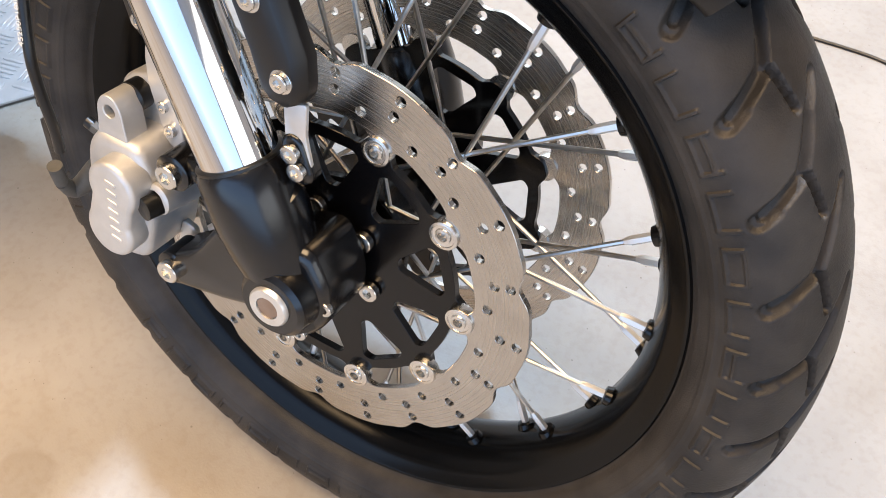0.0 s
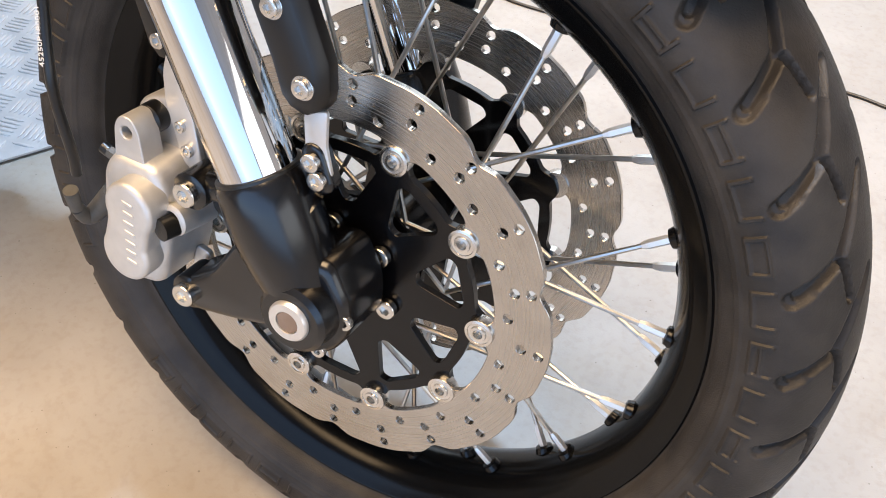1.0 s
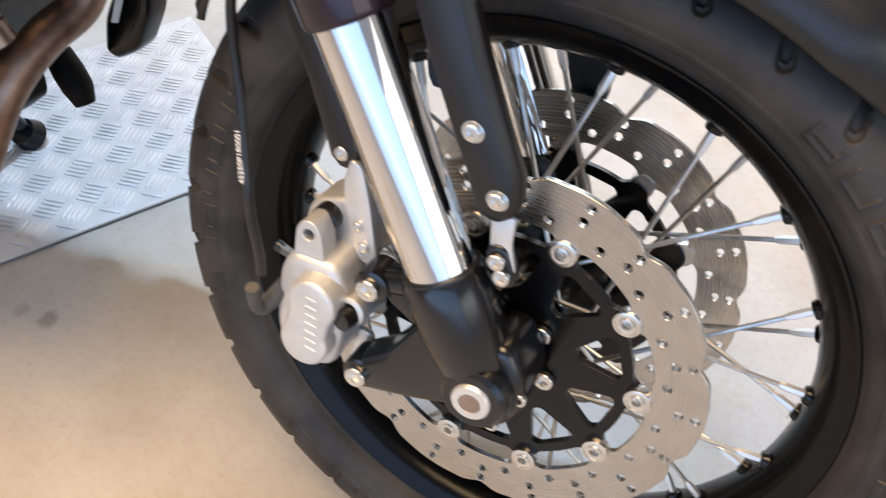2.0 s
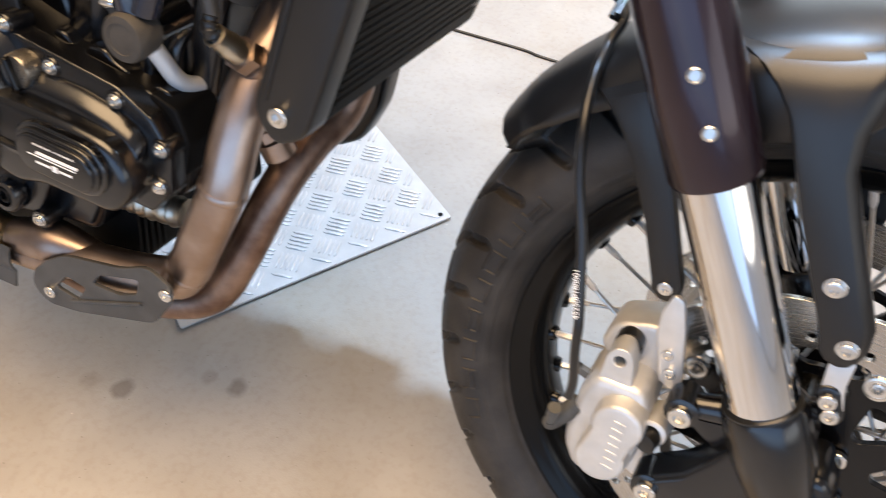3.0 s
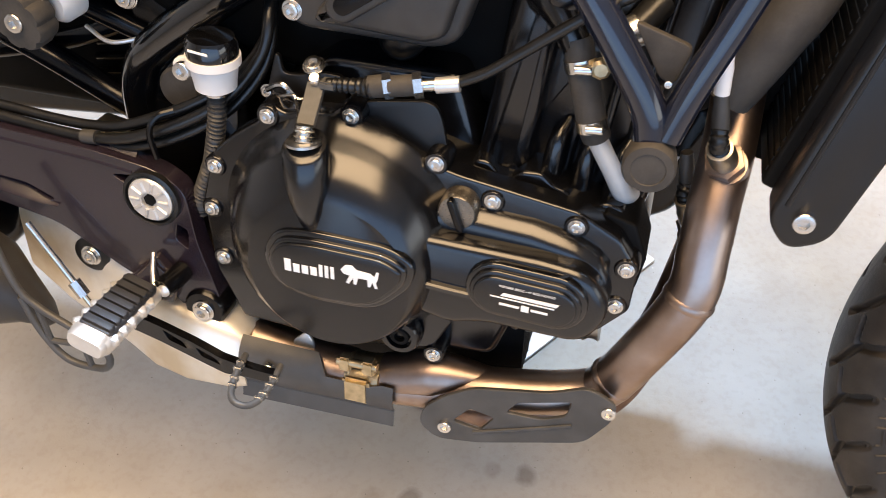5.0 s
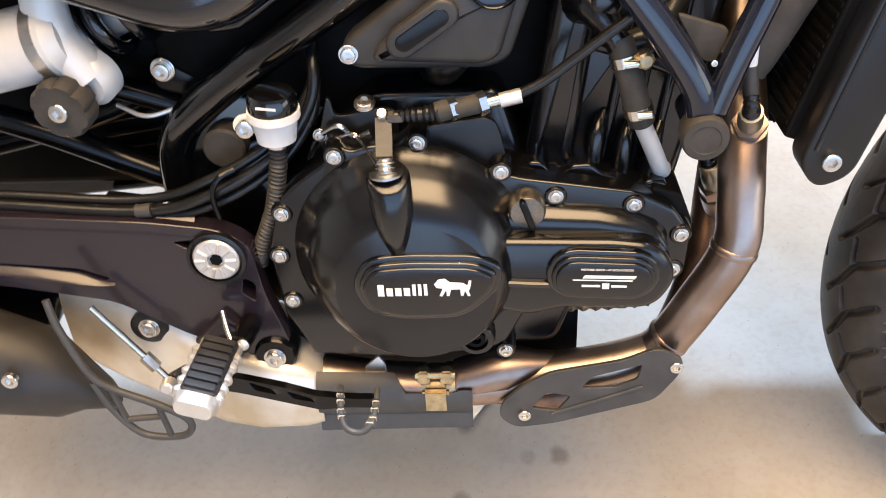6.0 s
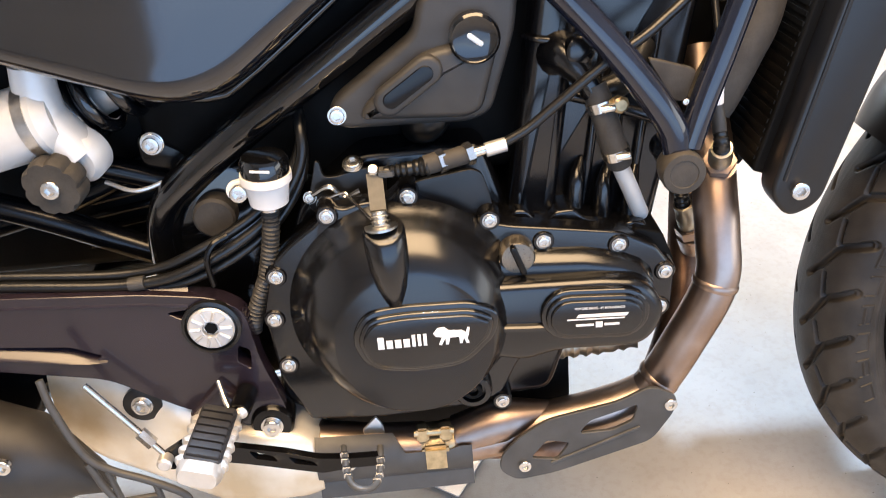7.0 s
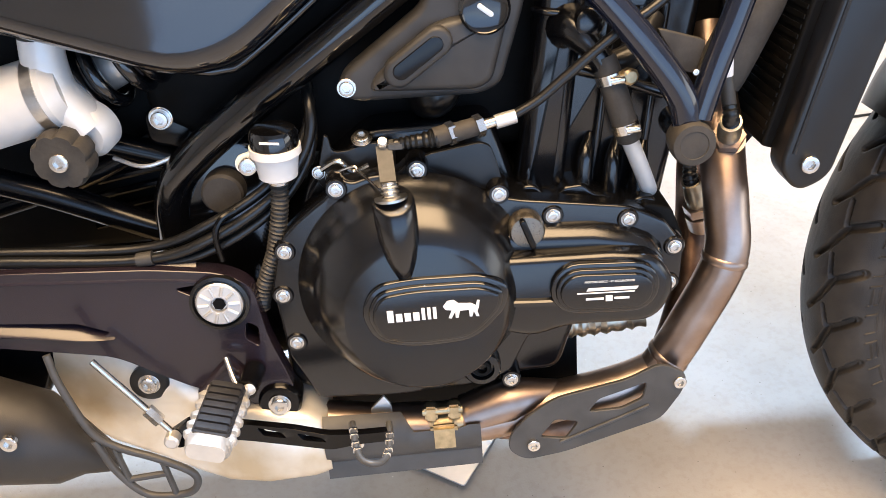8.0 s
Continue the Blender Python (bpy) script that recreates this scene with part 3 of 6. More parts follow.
def brake_disc(side):
    """A floating rotor: wave-edged steel ring, black spider, ten rivets."""
    y = side * 0.0685
    phase = 0.93 if side < 0 else 25.26
    t = 0.0025
    outer = []
    for i in range(400):
        a = i * 0.9
        d = ((a - phase - 18 + 18) % 36) - 18
        r = 0.1605 - 0.0075 * math.exp(-(d / 4.2) ** 2) - 0.0012 * math.exp(-((abs(d) - 9) / 4) ** 2)
        outer.append((r * math.cos(radians(a)), r * math.sin(radians(a))))
    inner = []
    for i in range(200):
        a = i * 1.8
        d = ((a - phase + 18) % 36) - 18
        r = 0.1195 - 0.0055 * math.exp(-(d / 5.5) ** 4)
        inner.append((r * math.cos(radians(a)), r * math.sin(radians(a))))
    holes = []
    for k in range(10):
        for da, r in ((0, 0.1405), (0, 0.1530), (9, 0.1292), (-9, 0.1292), (18, 0.1355), (18, 0.1472)):
            a = radians(phase + 36 * k + da)
            holes.append(circle(r * math.cos(a), r * math.sin(a), 0.0036, 12))
    ring = part("brake_disc", pierced(outer, [inner, *holes], y - t, y + t, 0.0004), DISC_STEEL, bike, "worn drilled steel wave brake disc", 30)
    ring.matrix_local = WHEEL @ Matrix.Translation(HUB)
    # spider with ten rounded windows
    edge = []
    for i in range(300):
        a = i * 1.2
        d = ((a - phase + 18) % 36) - 18
        r = 0.1035 + 0.0085 * math.exp(-(d / 6.0) ** 4)
        edge.append((r * math.cos(radians(a)), r * math.sin(radians(a))))
    cuts = [circle(0, 0, 0.03, 30)]
    for k in range(10):
        mid = phase + 18 + 36 * k
        r0, r1 = (0.060, 0.0955)
        w = []
        for r, da in ((r0, -4), (r0, 4), (r1 - 0.004, 12.5), (r1, 9), (r1, -9), (r1 - 0.004, -12.5)):
            b = radians(mid + da)
            w.append((r * math.cos(b), r * math.sin(b)))
        cuts.append([tuple(q) for q in rounded(w, 0.007, 4)])
    ys = y - side * 0.0035
    part("disc_carrier", pierced(edge, cuts, ys - 0.003, ys + 0.003, 0.0008), SATIN_BLACK, ring, "satin black disc carrier", 35)
    rivet_me = mesh_from(lathe([(-0.004, 0.006), (-0.004, 0.0105), (0.0035, 0.0108), (0.0046, 0.0103), (0.0050, 0.0084), (0.0042, 0.0080), (0.0042, 0.0060), (0.0055, 0.0054), (0.0058, 0.0036), (0.0010, 0.0032)], (0, 0, 0), (0, side, 0), 28), "rivet", 30)
    rivet_me.materials.append(ZINC)
    for k in range(10):
        a = radians(phase + 36 * k)
        rv = part("rivet", rivet_me, None, ring)
        rv.location = (0.1100 * math.cos(a), y, 0.1100 * math.sin(a))
    for k in range(6):
        a = radians(44 + 59.5 * k)
        if side < 0:
            bolt((0.041 * math.cos(a), y - 0.001, 0.041 * math.sin(a)), 0.0075, ring)


# fork axis: through the axle, raked back
RAKE = Vector((-0.44, 0, 0.898))


def on_fork(s, y, fwd=0.0):
    """A point s metres up the fork from the axle, fwd metres ahead of its axis."""
    return Vector((0.001, y, 0.335)) + RAKE * s + Vector((0.898, 0, 0.44)) * fwd


def fork_leg(side):
    y = side * 0.102
    chrome = part("fork_stanchion", lathe([(0.06, 0.0262), (0.30, 0.0262)], on_fork(0, y), RAKE, 48), CHROME, bike, "polished chrome fork stanchion")
    chrome.data.materials[0] = CHROME
    part("fork_upper_tube", lathe([(0.276, 0.0268), (0.276, 0.0298), (0.280, 0.0312), (0.345, 0.0312), (0.40, 0.0296), (0.62, 0.0280), (0.62, 0.02)], on_fork(0, y), RAKE, 48), FORK_TUBE, bike, "plum-brown anodised upper fork tube")
    low = lathe([(-0.030, 0.008), (-0.028, 0.018), (-0.012, 0.0235), (0.015, 0.0258), (0.035, 0.0295), (0.055, 0.0318), (0.075, 0.0318), (0.092, 0.0308), (0.0955, 0.0290), (0.096, 0.0268)], on_fork(0, y), RAKE, 44)
    leg = part("fork_lower", low, CAST_BLACK, bike, "satin black cast fork lower")
    part("dust_seal", lathe([(0.094, 0.0266), (0.094, 0.0290), (0.0975, 0.0288), (0.098, 0.0264)], on_fork(0, y), RAKE, 40), SOFT_RUBBER, leg)
    # axle boss and pinch clamp in front of it
    part("axle_boss", lathe([(0, 0.026), (0.05, 0.027), (0.0635, 0.0255), (0.0665, 0.022), (0.0665, 0.01)], (0.003, side * 0.062, 0.337), (0, side, 0), 40), CAST_BLACK, leg)
    clamp = [(-0.012, 0.372), (0.018, 0.380), (0.034, 0.352), (0.036, 0.325), (0.022, 0.302), (-0.002, 0.296)]
    part("pinch_clamp", pillow(clamp, side * 0.064, side * 0.112, 0.008, 0.010), CAST_BLACK, leg)
    part("axle_end", lathe([(0, 0.0150), (0.004, 0.0150), (0.0055, 0.0138), (0.0056, 0.0085), (0.003, 0.0082)], (0.003, side * 0.1265, 0.338), (0, side, 0), 40), LIGHT_ALLOY, leg, "bright axle nut with a hex socket")
    # bronze socket floor: the warm reflection inside the nut is put into its colour
    part("axle_socket", lathe([(0, 0.0088), (0.0002, 0.0088)], (0.003, side * 0.1312, 0.338), (0, side, 0), 6), BRONZE_PIPE, leg)
    if side < 0:
        bolt((0.032, -0.106, 0.336), 0.0055, leg)
        bolt((0.016, -0.1105, 0.307), 0.0055, leg)
        # caliper lugs
        for a, b in (((-0.030, 0.405), (-0.091, 0.389)), ((-0.018, 0.322), (-0.097, 0.301))):
            bm = bmesh.new()
            ax, bx = Vector((a[0], -0.096, a[1])), Vector((b[0], -0.098, b[1]))
            if b[1] > 0.35:
                tube([ax + Vector((0.02, 0.004, -0.01)), ax, (ax + bx) / 2, bx], [0.022, 0.018, 0.012, 0.010], 16, bm=bm)
            else:
                # the lower arm is a broad web that narrows to its eye
                pillow([(0.004, 0.372), (-0.040, 0.392), (-0.056, 0.362), (-0.076, 0.330), (-0.100, 0.312), (-0.108, 0.302), (-0.104, 0.290), (-0.090, 0.287), (-0.050, 0.296), (-0.012, 0.308), (0.004, 0.330)], -0.080, -0.112, 0.007, 0.007, bm=bm)
            part("caliper_lug", bm, CAST_BLACK, leg)
            part("lug_collar", lathe([(0, 0.0135), (0.024, 0.0135), (0.025, 0.012)], (b[0], -0.086, b[1]), (0, -1, 0), 24), CAST_BLACK, leg)
            bolt((b[0], -0.111, b[1]), 0.0088, leg)
        web = [(-0.03, 0.40), (-0.085, 0.386), (-0.088, 0.37), (-0.052, 0.345), (-0.088, 0.316), (-0.092, 0.298), (-0.02, 0.31)]
        part("lug_web", pillow(web, -0.084, -0.094, 0.003, 0.006, back=True), CAST_BLACK, leg)
        # two small bright steel discs on the upper tube
        for p in (Vector((-0.1470, -0.1320, 0.6548)), Vector((-0.1294, -0.1320, 0.6225))):
            n = (p - on_fork((p - on_fork(0, y)).dot(RAKE), y)).normalized()
            part("tube_disc", lathe([(-0.004, 0.0052), (0.0010, 0.0052), (0.0018, 0.0042), (0.0006, 0.0034)], p, n, 20), STEEL, leg)
    return leg


def fender():
    """Matte mudguard: a curved shell round the tyre with side skirts at the fork, on two stays each side."""
    bm = bmesh.new()
    rings = []
    a0, a1, n = 146, 52, 64
    for i in range(n + 1):
        a = a0 + (a1 - a0) * i / n
        lip = max(0, 1 - abs(a - a0) / 6)
        skirt = math.exp(-((a - 107) / 11) ** 4)
        w = 0.069 * min(1, 0.72 + 0.28 * min((a0 - a) / 9, (a - a1) / 9, 1))
        row = []
        tail = 0.024 * max(0, min(1, (a - 118) / 26))
        cross = [(-1, 0.318 - 0.030 * skirt + tail), (-0.995, 0.328 + 0.6 * tail), (-0.95, 0.341), (-0.8, 0.352), (-0.5, 0.3595), (-0.25, 0.362), (0, 0.363), (0.25, 0.362), (0.5, 0.3595), (0.8, 0.352), (0.95, 0.341), (0.995, 0.328 + 0.6 * tail), (1, 0.318 - 0.030 * skirt + tail)]
        for q, r in cross:
            row.append(at_wheel(r - 0.004 * lip, a, q * w * (1 + (0.22 * skirt if abs(q) > 0.9 else 0.12 * skirt))))
        back = [at_wheel(r - 0.0035 - 0.004 * lip, a, q * (w - 0.003) * (1 + (0.22 * skirt if abs(q) > 0.9 else 0.12 * skirt))) for q, r in cross[::-1]]
        rings.append(row + back)
    loft(rings, bm=bm)
    guard = part("front_fender", bm, MATTE_BLACK, bike, "matte black front mudguard", 50)
    for side in (-1, 1):
        # stay in front of the fork and the one behind it
        # the front stay widens upward and rolls over onto the mudguard
        over = [(lx, HUB.z + math.sqrt(r * r - lx * lx), rx, HUB.z + math.sqrt(r * r - rx * rx), y) for lx, rx, y, r in ((-0.104, -0.040, 0.0925, 0.327), (-0.118, -0.032, 0.0840, 0.3395), (-0.133, -0.020, 0.0740, 0.3485), (-0.148, -0.004, 0.0630, 0.3540), (-0.162, 0.014, 0.0510, 0.3562), (-0.172, 0.030, 0.0380, 0.3545))]
        rows = []
        for lx, lz, rx, rz, y in ((-0.0105, 0.4738, -0.0045, 0.4736, 0.104), (-0.0185, 0.4775, 0.0020, 0.4770, 0.1065), (-0.0228, 0.4830, 0.0055, 0.4825, 0.1078), (-0.0252, 0.4900, 0.0068, 0.4900, 0.1083), (-0.0300, 0.5030, 0.0050, 0.5080, 0.1085), (-0.0440, 0.5314, -0.0080, 0.5350, 0.1085),
                                  (-0.0655, 0.5757, -0.0285, 0.5780, 0.1070), (-0.0800, 0.6080, -0.0420, 0.6080, 0.1040), (-0.0910, 0.6320, -0.0440, 0.6320, 0.0995), *over):
            row = []
            for f, dy in ((0.0, 0.004), (0.04, 0.0010), (0.12, 0), (0.5, 0), (0.78, 0.0004), (0.84, 0.0014), (0.985, 0.0075), (1.0, 0.009), (0.99, 0.017), (0.5, 0.017), (0.01, 0.017)):
                row.append((lx + (rx - lx) * f, side * (y - dy), lz + (rz - lz) * f))
            rows.append(row)
        st = part("fender_stay", loft(rows), MATTE_BLACK, guard, "matte black fender stay", 28)
        rows = []
        for lx, lz, rx, rz, y in ((-0.1360, 0.4630, -0.1260, 0.4625, 0.084), (-0.1420, 0.4700, -0.1195, 0.4690, 0.0860), (-0.1445, 0.4800, -0.1190, 0.4780, 0.0870), (-0.1600, 0.5250, -0.1330, 0.5180, 0.0880), (-0.1780, 0.5650, -0.1470, 0.5600, 0.0880), (-0.1960, 0.5900, -0.1580, 0.6050, 0.0860), (-0.2080, 0.5990, -0.1585, 0.6260, 0.0800), (-0.2170, 0.5990, -0.1500, 0.6380, 0.0690), (-0.2200, 0.5900, -0.1420, 0.6330, 0.0560)):
            rows.append([(lx + (rx - lx) * f, side * (y - dy), lz + (rz - lz) * f) for f, dy in ((0.0, 0.005), (0.05, 0.001), (0.15, 0), (0.5, 0), (0.85, 0), (0.95, 0.001), (1.0, 0.005), (0.98, 0.012), (0.5, 0.012), (0.02, 0.012))])
        part("fender_stay", loft(rows), MATTE_BLACK, guard, smooth=35)
        if side < 0:
            bolt((-0.0068, -0.1080, 0.4925), 0.0058, guard, BOLT_HEX)
            bolt((-0.0290, -0.1080, 0.5345), 0.0058, guard, BOLT_HEX)
            bolt((-0.131, -0.086, 0.476), 0.0055, guard)
            # pale bracket from the stay down to the fork lower
            br = [(-0.0125, 0.4715), (0.0041, 0.4774), (0.0043, 0.4535), (0.0100, 0.4331), (0.0072, 0.4255), (0.0013, 0.4251), (-0.0029, 0.4430), (-0.0101, 0.4449)]
            part("stay_bracket", pillow(br, -0.095, -0.0985, 0.001, 0.004, back=True), LIGHT_ALLOY, guard, "pale alloy stay bracket")
            part("bracket_lug", pillow(capsule(-0.004, 0.445, 0.003, 0.428, 0.0085), -0.09, -0.1005, 0.003), CAST_BLACK, guard)
            bolt((-0.003, -0.101, 0.442), 0.0062, guard)
            bolt((0.002, -0.101, 0.431), 0.0062, guard)


def caliper():
    """Two-piston sliding caliper behind the fork lower, with hose and bracket."""
    body_line = [(-0.160, 0.395), (-0.150, 0.412), (-0.112, 0.412), (-0.104, 0.395), (-0.104, 0.345), (-0.112, 0.312), (-0.150, 0.306), (-0.164, 0.335)]
    body = part("brake_caliper", pillow(body_line, -0.062, -0.112, 0.008, 0.012), CAST_SILVER, bike, "silver cast aluminium brake caliper")
    body.location = (-0.0085, 0, -0.018)
    # the raised front of the two pistons: two overlapping lobes
    lobes = []
    for cx, cz, a0, a1 in ((-0.1230, 0.3830, -38, 205), (-0.1290, 0.3440, 148, 385)):
        lobes += [(cx + 0.0205 * math.cos(radians(t)), cz + 0.0215 * math.sin(radians(t))) for t in np.linspace(a0, a1, 22)]
    part("piston_housing", pillow(lobes, -0.108, -0.128, 0.004, 0.006), CAST_SILVER, body)
    for k in range(7):
        z = 0.392 - 0.0080 * k
        part("raised_mark", pillow([(-0.126, z), (-0.117, z - 0.0015), (-0.117, z - 0.004), (-0.126, z - 0.0025)], -0.127, -0.1288, 0.0004, 0.001), LIGHT_ALLOY, body)
    # ear with its pin hole
    ear = [(-0.1490, 0.402), (-0.1470, 0.434), (-0.1410, 0.4425), (-0.1320, 0.4425), (-0.1265, 0.434), (-0.1215, 0.402)]
    part("caliper_ear", pierced([tuple(q) for q in rounded(ear, 0.008)], [circle(-0.1365, 0.4305, 0.0048, 14)], -0.088, -0.108, 0.0012), CAST_SILVER, body)
    part("slide_pin_boss", lathe([(0, 0.0112), (0.028, 0.0112), (0.030, 0.009)], (-0.136, -0.060, 0.432), (0, -1, 0), 24), SOFT_RUBBER, body)
    part("lower_pin", lathe([(0, 0.0115), (0.030, 0.0115), (0.032, 0.009), (0.032, 0.0078), (0.026, 0.0075)], (-0.0945, -0.080, 0.3755), (-0.12, -1, 0.05), 24), CAST_SILVER, body)
    part("pin_boot", lathe([(0, 0.0082), (0.014, 0.0082), (0.0145, 0.006)], (-0.0965, -0.108, 0.3745), (-0.25, -1, 0.0), 18), SOFT_RUBBER, body)
    # inner half over the disc and its mounting bracket
    inner = [(-0.160, 0.415), (-0.153, 0.440), (-0.120, 0.452), (-0.098, 0.448), (-0.100, 0.400), (-0.130, 0.392)]
    part("inner_half", pillow(inner, -0.040, -0.078, 0.005, 0.010, back=True), CAST_SILVER, body)
    arm = [(-0.1150, 0.492), (-0.1060, 0.489), (-0.0985, 0.462), (-0.0895, 0.414), (-0.0950, 0.406), (-0.1060, 0.410), (-0.1190, 0.452), (-0.1200, 0.474)]
    part("caliper_bracket", pillow(arm, -0.084, -0.089, 0.0015, 0.006, back=True), LIGHT_ALLOY, body, "pale alloy caliper bracket")
    bolt((-0.1060, -0.089, 0.4385), 0.0042, body)
    bolt((-0.1005, -0.089, 0.4220), 0.0046, body)
    foot = [(-0.106, 0.335), (-0.094, 0.332), (-0.090, 0.300), (-0.100, 0.292), (-0.114, 0.300)]
    part("bracket_foot", pillow(foot, -0.074, -0.079, 0.001, 0.004, back=True), LIGHT_ALLOY, body)
    # banjo and bleed nipple
    part("bleed_nipple", tube([(-0.158, -0.096, 0.397), (-0.1665, -0.096, 0.3995)], 0.0048, 6), ARM_STEEL, body)
    part("bleed_cap", tube([(-0.1660, -0.096, 0.3995), (-0.1715, -0.096, 0.4015)], 0.0045, 12), SOFT_RUBBER, body)
    part("banjo", tube([(-0.158, -0.104, 0.372), (-0.1745, -0.1120, 0.3499), (-0.1739, -0.1240, 0.3630)], [0.0085, 0.0068, 0.0050], 14), ARM_STEEL, body)
    part("hose_ferrule", tube([(-0.1739, -0.1240, 0.3630), (-0.1719, -0.1290, 0.3814)], [0.0048, 0.0054], 14), ARM_STEEL, body)
    hose = [(-0.1721, -0.1290, 0.3800), (-0.1714, -0.1310, 0.3980), (-0.1752, -0.1345, 0.4318), (-0.1782, -0.1340, 0.4610), (-0.1920, -0.1190, 0.5120), (-0.2057, -0.1070, 0.5522), (-0.2145, -0.0920, 0.5849), (-0.2200, -0.0660, 0.6099), (-0.2212, -0.0400, 0.6232), (-0.2200, -0.0240, 0.6450), (-0.2700, 0.0100, 0.6620), (-0.31, 0.01, 0.74), (-0.33, 0.0, 0.95)]
    h = part("brake_hose", tube(hose, 0.0037, 12), SOFT_RUBBER, bike, "black rubber brake hose with white print")
    # printed part number on the hose
    lettering("print", "45250P180001", 0.0062, Vector((-0.1772, -0.1385, 0.4605)), Vector((-0.0145, 0.0155, 0.0510)), h)
    # speed sensor wire and the tie on top of the mudguard
    w = part("sensor_wire", tube([(-0.224, -0.036, 0.640), (-0.226, -0.020, 0.650), (-0.252, -0.004, 0.668), (-0.262, 0.0, 0.74), (-0.28, 0.0, 0.85)], 0.0028, 8), SOFT_RUBBER, bike)
    part("hose_clip", tube([(-0.2215, -0.0320, 0.6390), (-0.2197, -0.0200, 0.6465)], 0.0050, 12), SOFT_RUBBER, w)
    part("wire_tie", box(-0.249, -0.239, -0.014, -0.002, 0.648, 0.662, 0.002), SOFT_RUBBER, w)


front_wheel()
brake_disc(-1)
brake_disc(1)
fork_leg(-1)
fork_leg(1)
fender()
caliper()

# ---- engine ----
def engine():
    case = [(-0.90, 0.36), (-0.895, 0.495), (-0.86, 0.535), (-0.80, 0.560), (-0.71, 0.545), (-0.66, 0.53), (-0.545, 0.51), (-0.525, 0.47), (-0.535, 0.42), (-0.62, 0.405), (-0.64, 0.345), (-0.86, 0.335)]
    block = part("crankcase", pillow(case, 0.12, -0.128, 0.008, 0.012), CAST_BLACK, bike, "black cast engine crankcase")
    part("crankcase_top", pillow([(-0.885, 0.48), (-0.86, 0.55), (-0.80, 0.595), (-0.69, 0.595), (-0.66, 0.50)], 0.12, -0.092, 0.008, 0.012), CAST_BLACK, block)
    # sump with the finned oil filter block under it
    part("sump", pillow([(-0.90, 0.37), (-0.625, 0.37), (-0.617, 0.30), (-0.66, 0.265), (-0.80, 0.262), (-0.90, 0.29)], 0.11, -0.082, 0.008, 0.01, back=True), DEEP_BLACK, block)
    for k in range(5):
        part("sump_fin", pillow([(-0.700, 0.375), (-0.617, 0.375), (-0.617, 0.300), (-0.700, 0.300)], -0.060 - 0.0085 * k, -0.064 - 0.0085 * k, 0.001, 0.006, back=True), DEEP_BLACK, block)
    # clutch cover: flat joint face, round housing, long front housing
    face = [(-0.893, 0.400), (-0.898, 0.470), (-0.8885, 0.5023), (-0.8817, 0.5208), (-0.8683, 0.5340), (-0.8515, 0.5467), (-0.8392, 0.5548), (-0.8337, 0.5679), (-0.8241, 0.5709), (-0.8155, 0.5661), (-0.7984, 0.5707), (-0.7762, 0.5712), (-0.7661, 0.5801), (-0.7552, 0.5798), (-0.7506, 0.5687), (-0.7221, 0.5538), (-0.7005, 0.5435), (-0.672, 0.536), (-0.640, 0.531), (-0.578, 0.521), (-0.545, 0.503), (-0.528, 0.478), (-0.530, 0.438), (-0.552, 0.412), (-0.640, 0.418), (-0.672, 0.395), (-0.690, 0.358), (-0.730, 0.349), (-0.800, 0.345), (-0.872, 0.350)]
    cover = part("clutch_cover", pillow(face, -0.126, -0.146, 0.003, 0.004), CAST_BLACK, bike, "satin black cast clutch cover")
    rings = []
    for y, r, cx, cz in ((-0.144, 0.1055, -0.770, 0.4655), (-0.1475, 0.1035, -0.770, 0.4655), (-0.153, 0.0985, -0.770, 0.466), (-0.156, 0.0965, -0.770, 0.466), (-0.160, 0.0945, -0.770, 0.4655), (-0.170, 0.0910, -0.7695, 0.4645), (-0.179, 0.0862, -0.769, 0.463), (-0.186, 0.0810, -0.768, 0.461), (-0.1915, 0.0755, -0.7665, 0.4585), (-0.1950, 0.0705, -0.765, 0.456), (-0.1965, 0.0680, -0.7645, 0.455)):
        rings.append([(cx + r * math.cos(a), y, cz + r * math.sin(a)) for a in (2 * math.pi * k / 72 for k in range(72))])
    part("clutch_housing", loft(rings), CAST_BLACK, cover, smooth=25)
    nose = [(-0.715, 0.497), (-0.600, 0.493), (-0.560, 0.488), (-0.541, 0.455), (-0.560, 0.421), (-0.640, 0.424), (-0.668, 0.416), (-0.700, 0.424), (-0.730, 0.440)]
    part("front_housing", pillow(nose, -0.140, -0.180, 0.008, [0.004, 0.004, 0.03, 0.03, 0.03, 0.02, 0.01, 0.01, 0.004], 6), CAST_BLACK, cover)
    ledge = [[(x, -0.170, z + 0.0075), (x, -0.1835, z + 0.0045), (x, -0.1850, z + 0.0030), (x, -0.1840, z - 0.0010), (x, -0.170, z - 0.004)] for x, z in ((-0.6887, 0.4539), (-0.6666, 0.4521), (-0.6469, 0.4511))]
    part("housing_ledge", loft(ledge), CAST_BLACK, cover, smooth=30)
    rail = [[(x, -0.144, z + 0.001), (x, -0.149, z), (x, -0.159, z - 0.0070), (x, -0.162, z - 0.013), (x, -0.160, z - 0.026), (x, -0.144, z - 0.030)] for x, z in ((-0.690, 0.5165), (-0.655, 0.5125), (-0.611, 0.5095), (-0.578, 0.5020), (-0.560, 0.4930), (-0.550, 0.4830))]
    part("housing_rail", loft(rail), CAST_BLACK, cover, smooth=60)
    # large badge
    oval = [(-0.818, 0.470), (-0.805, 0.494), (-0.775, 0.498), (-0.712, 0.496), (-0.690, 0.484), (-0.694, 0.462), (-0.722, 0.433), (-0.775, 0.431), (-0.808, 0.440)]
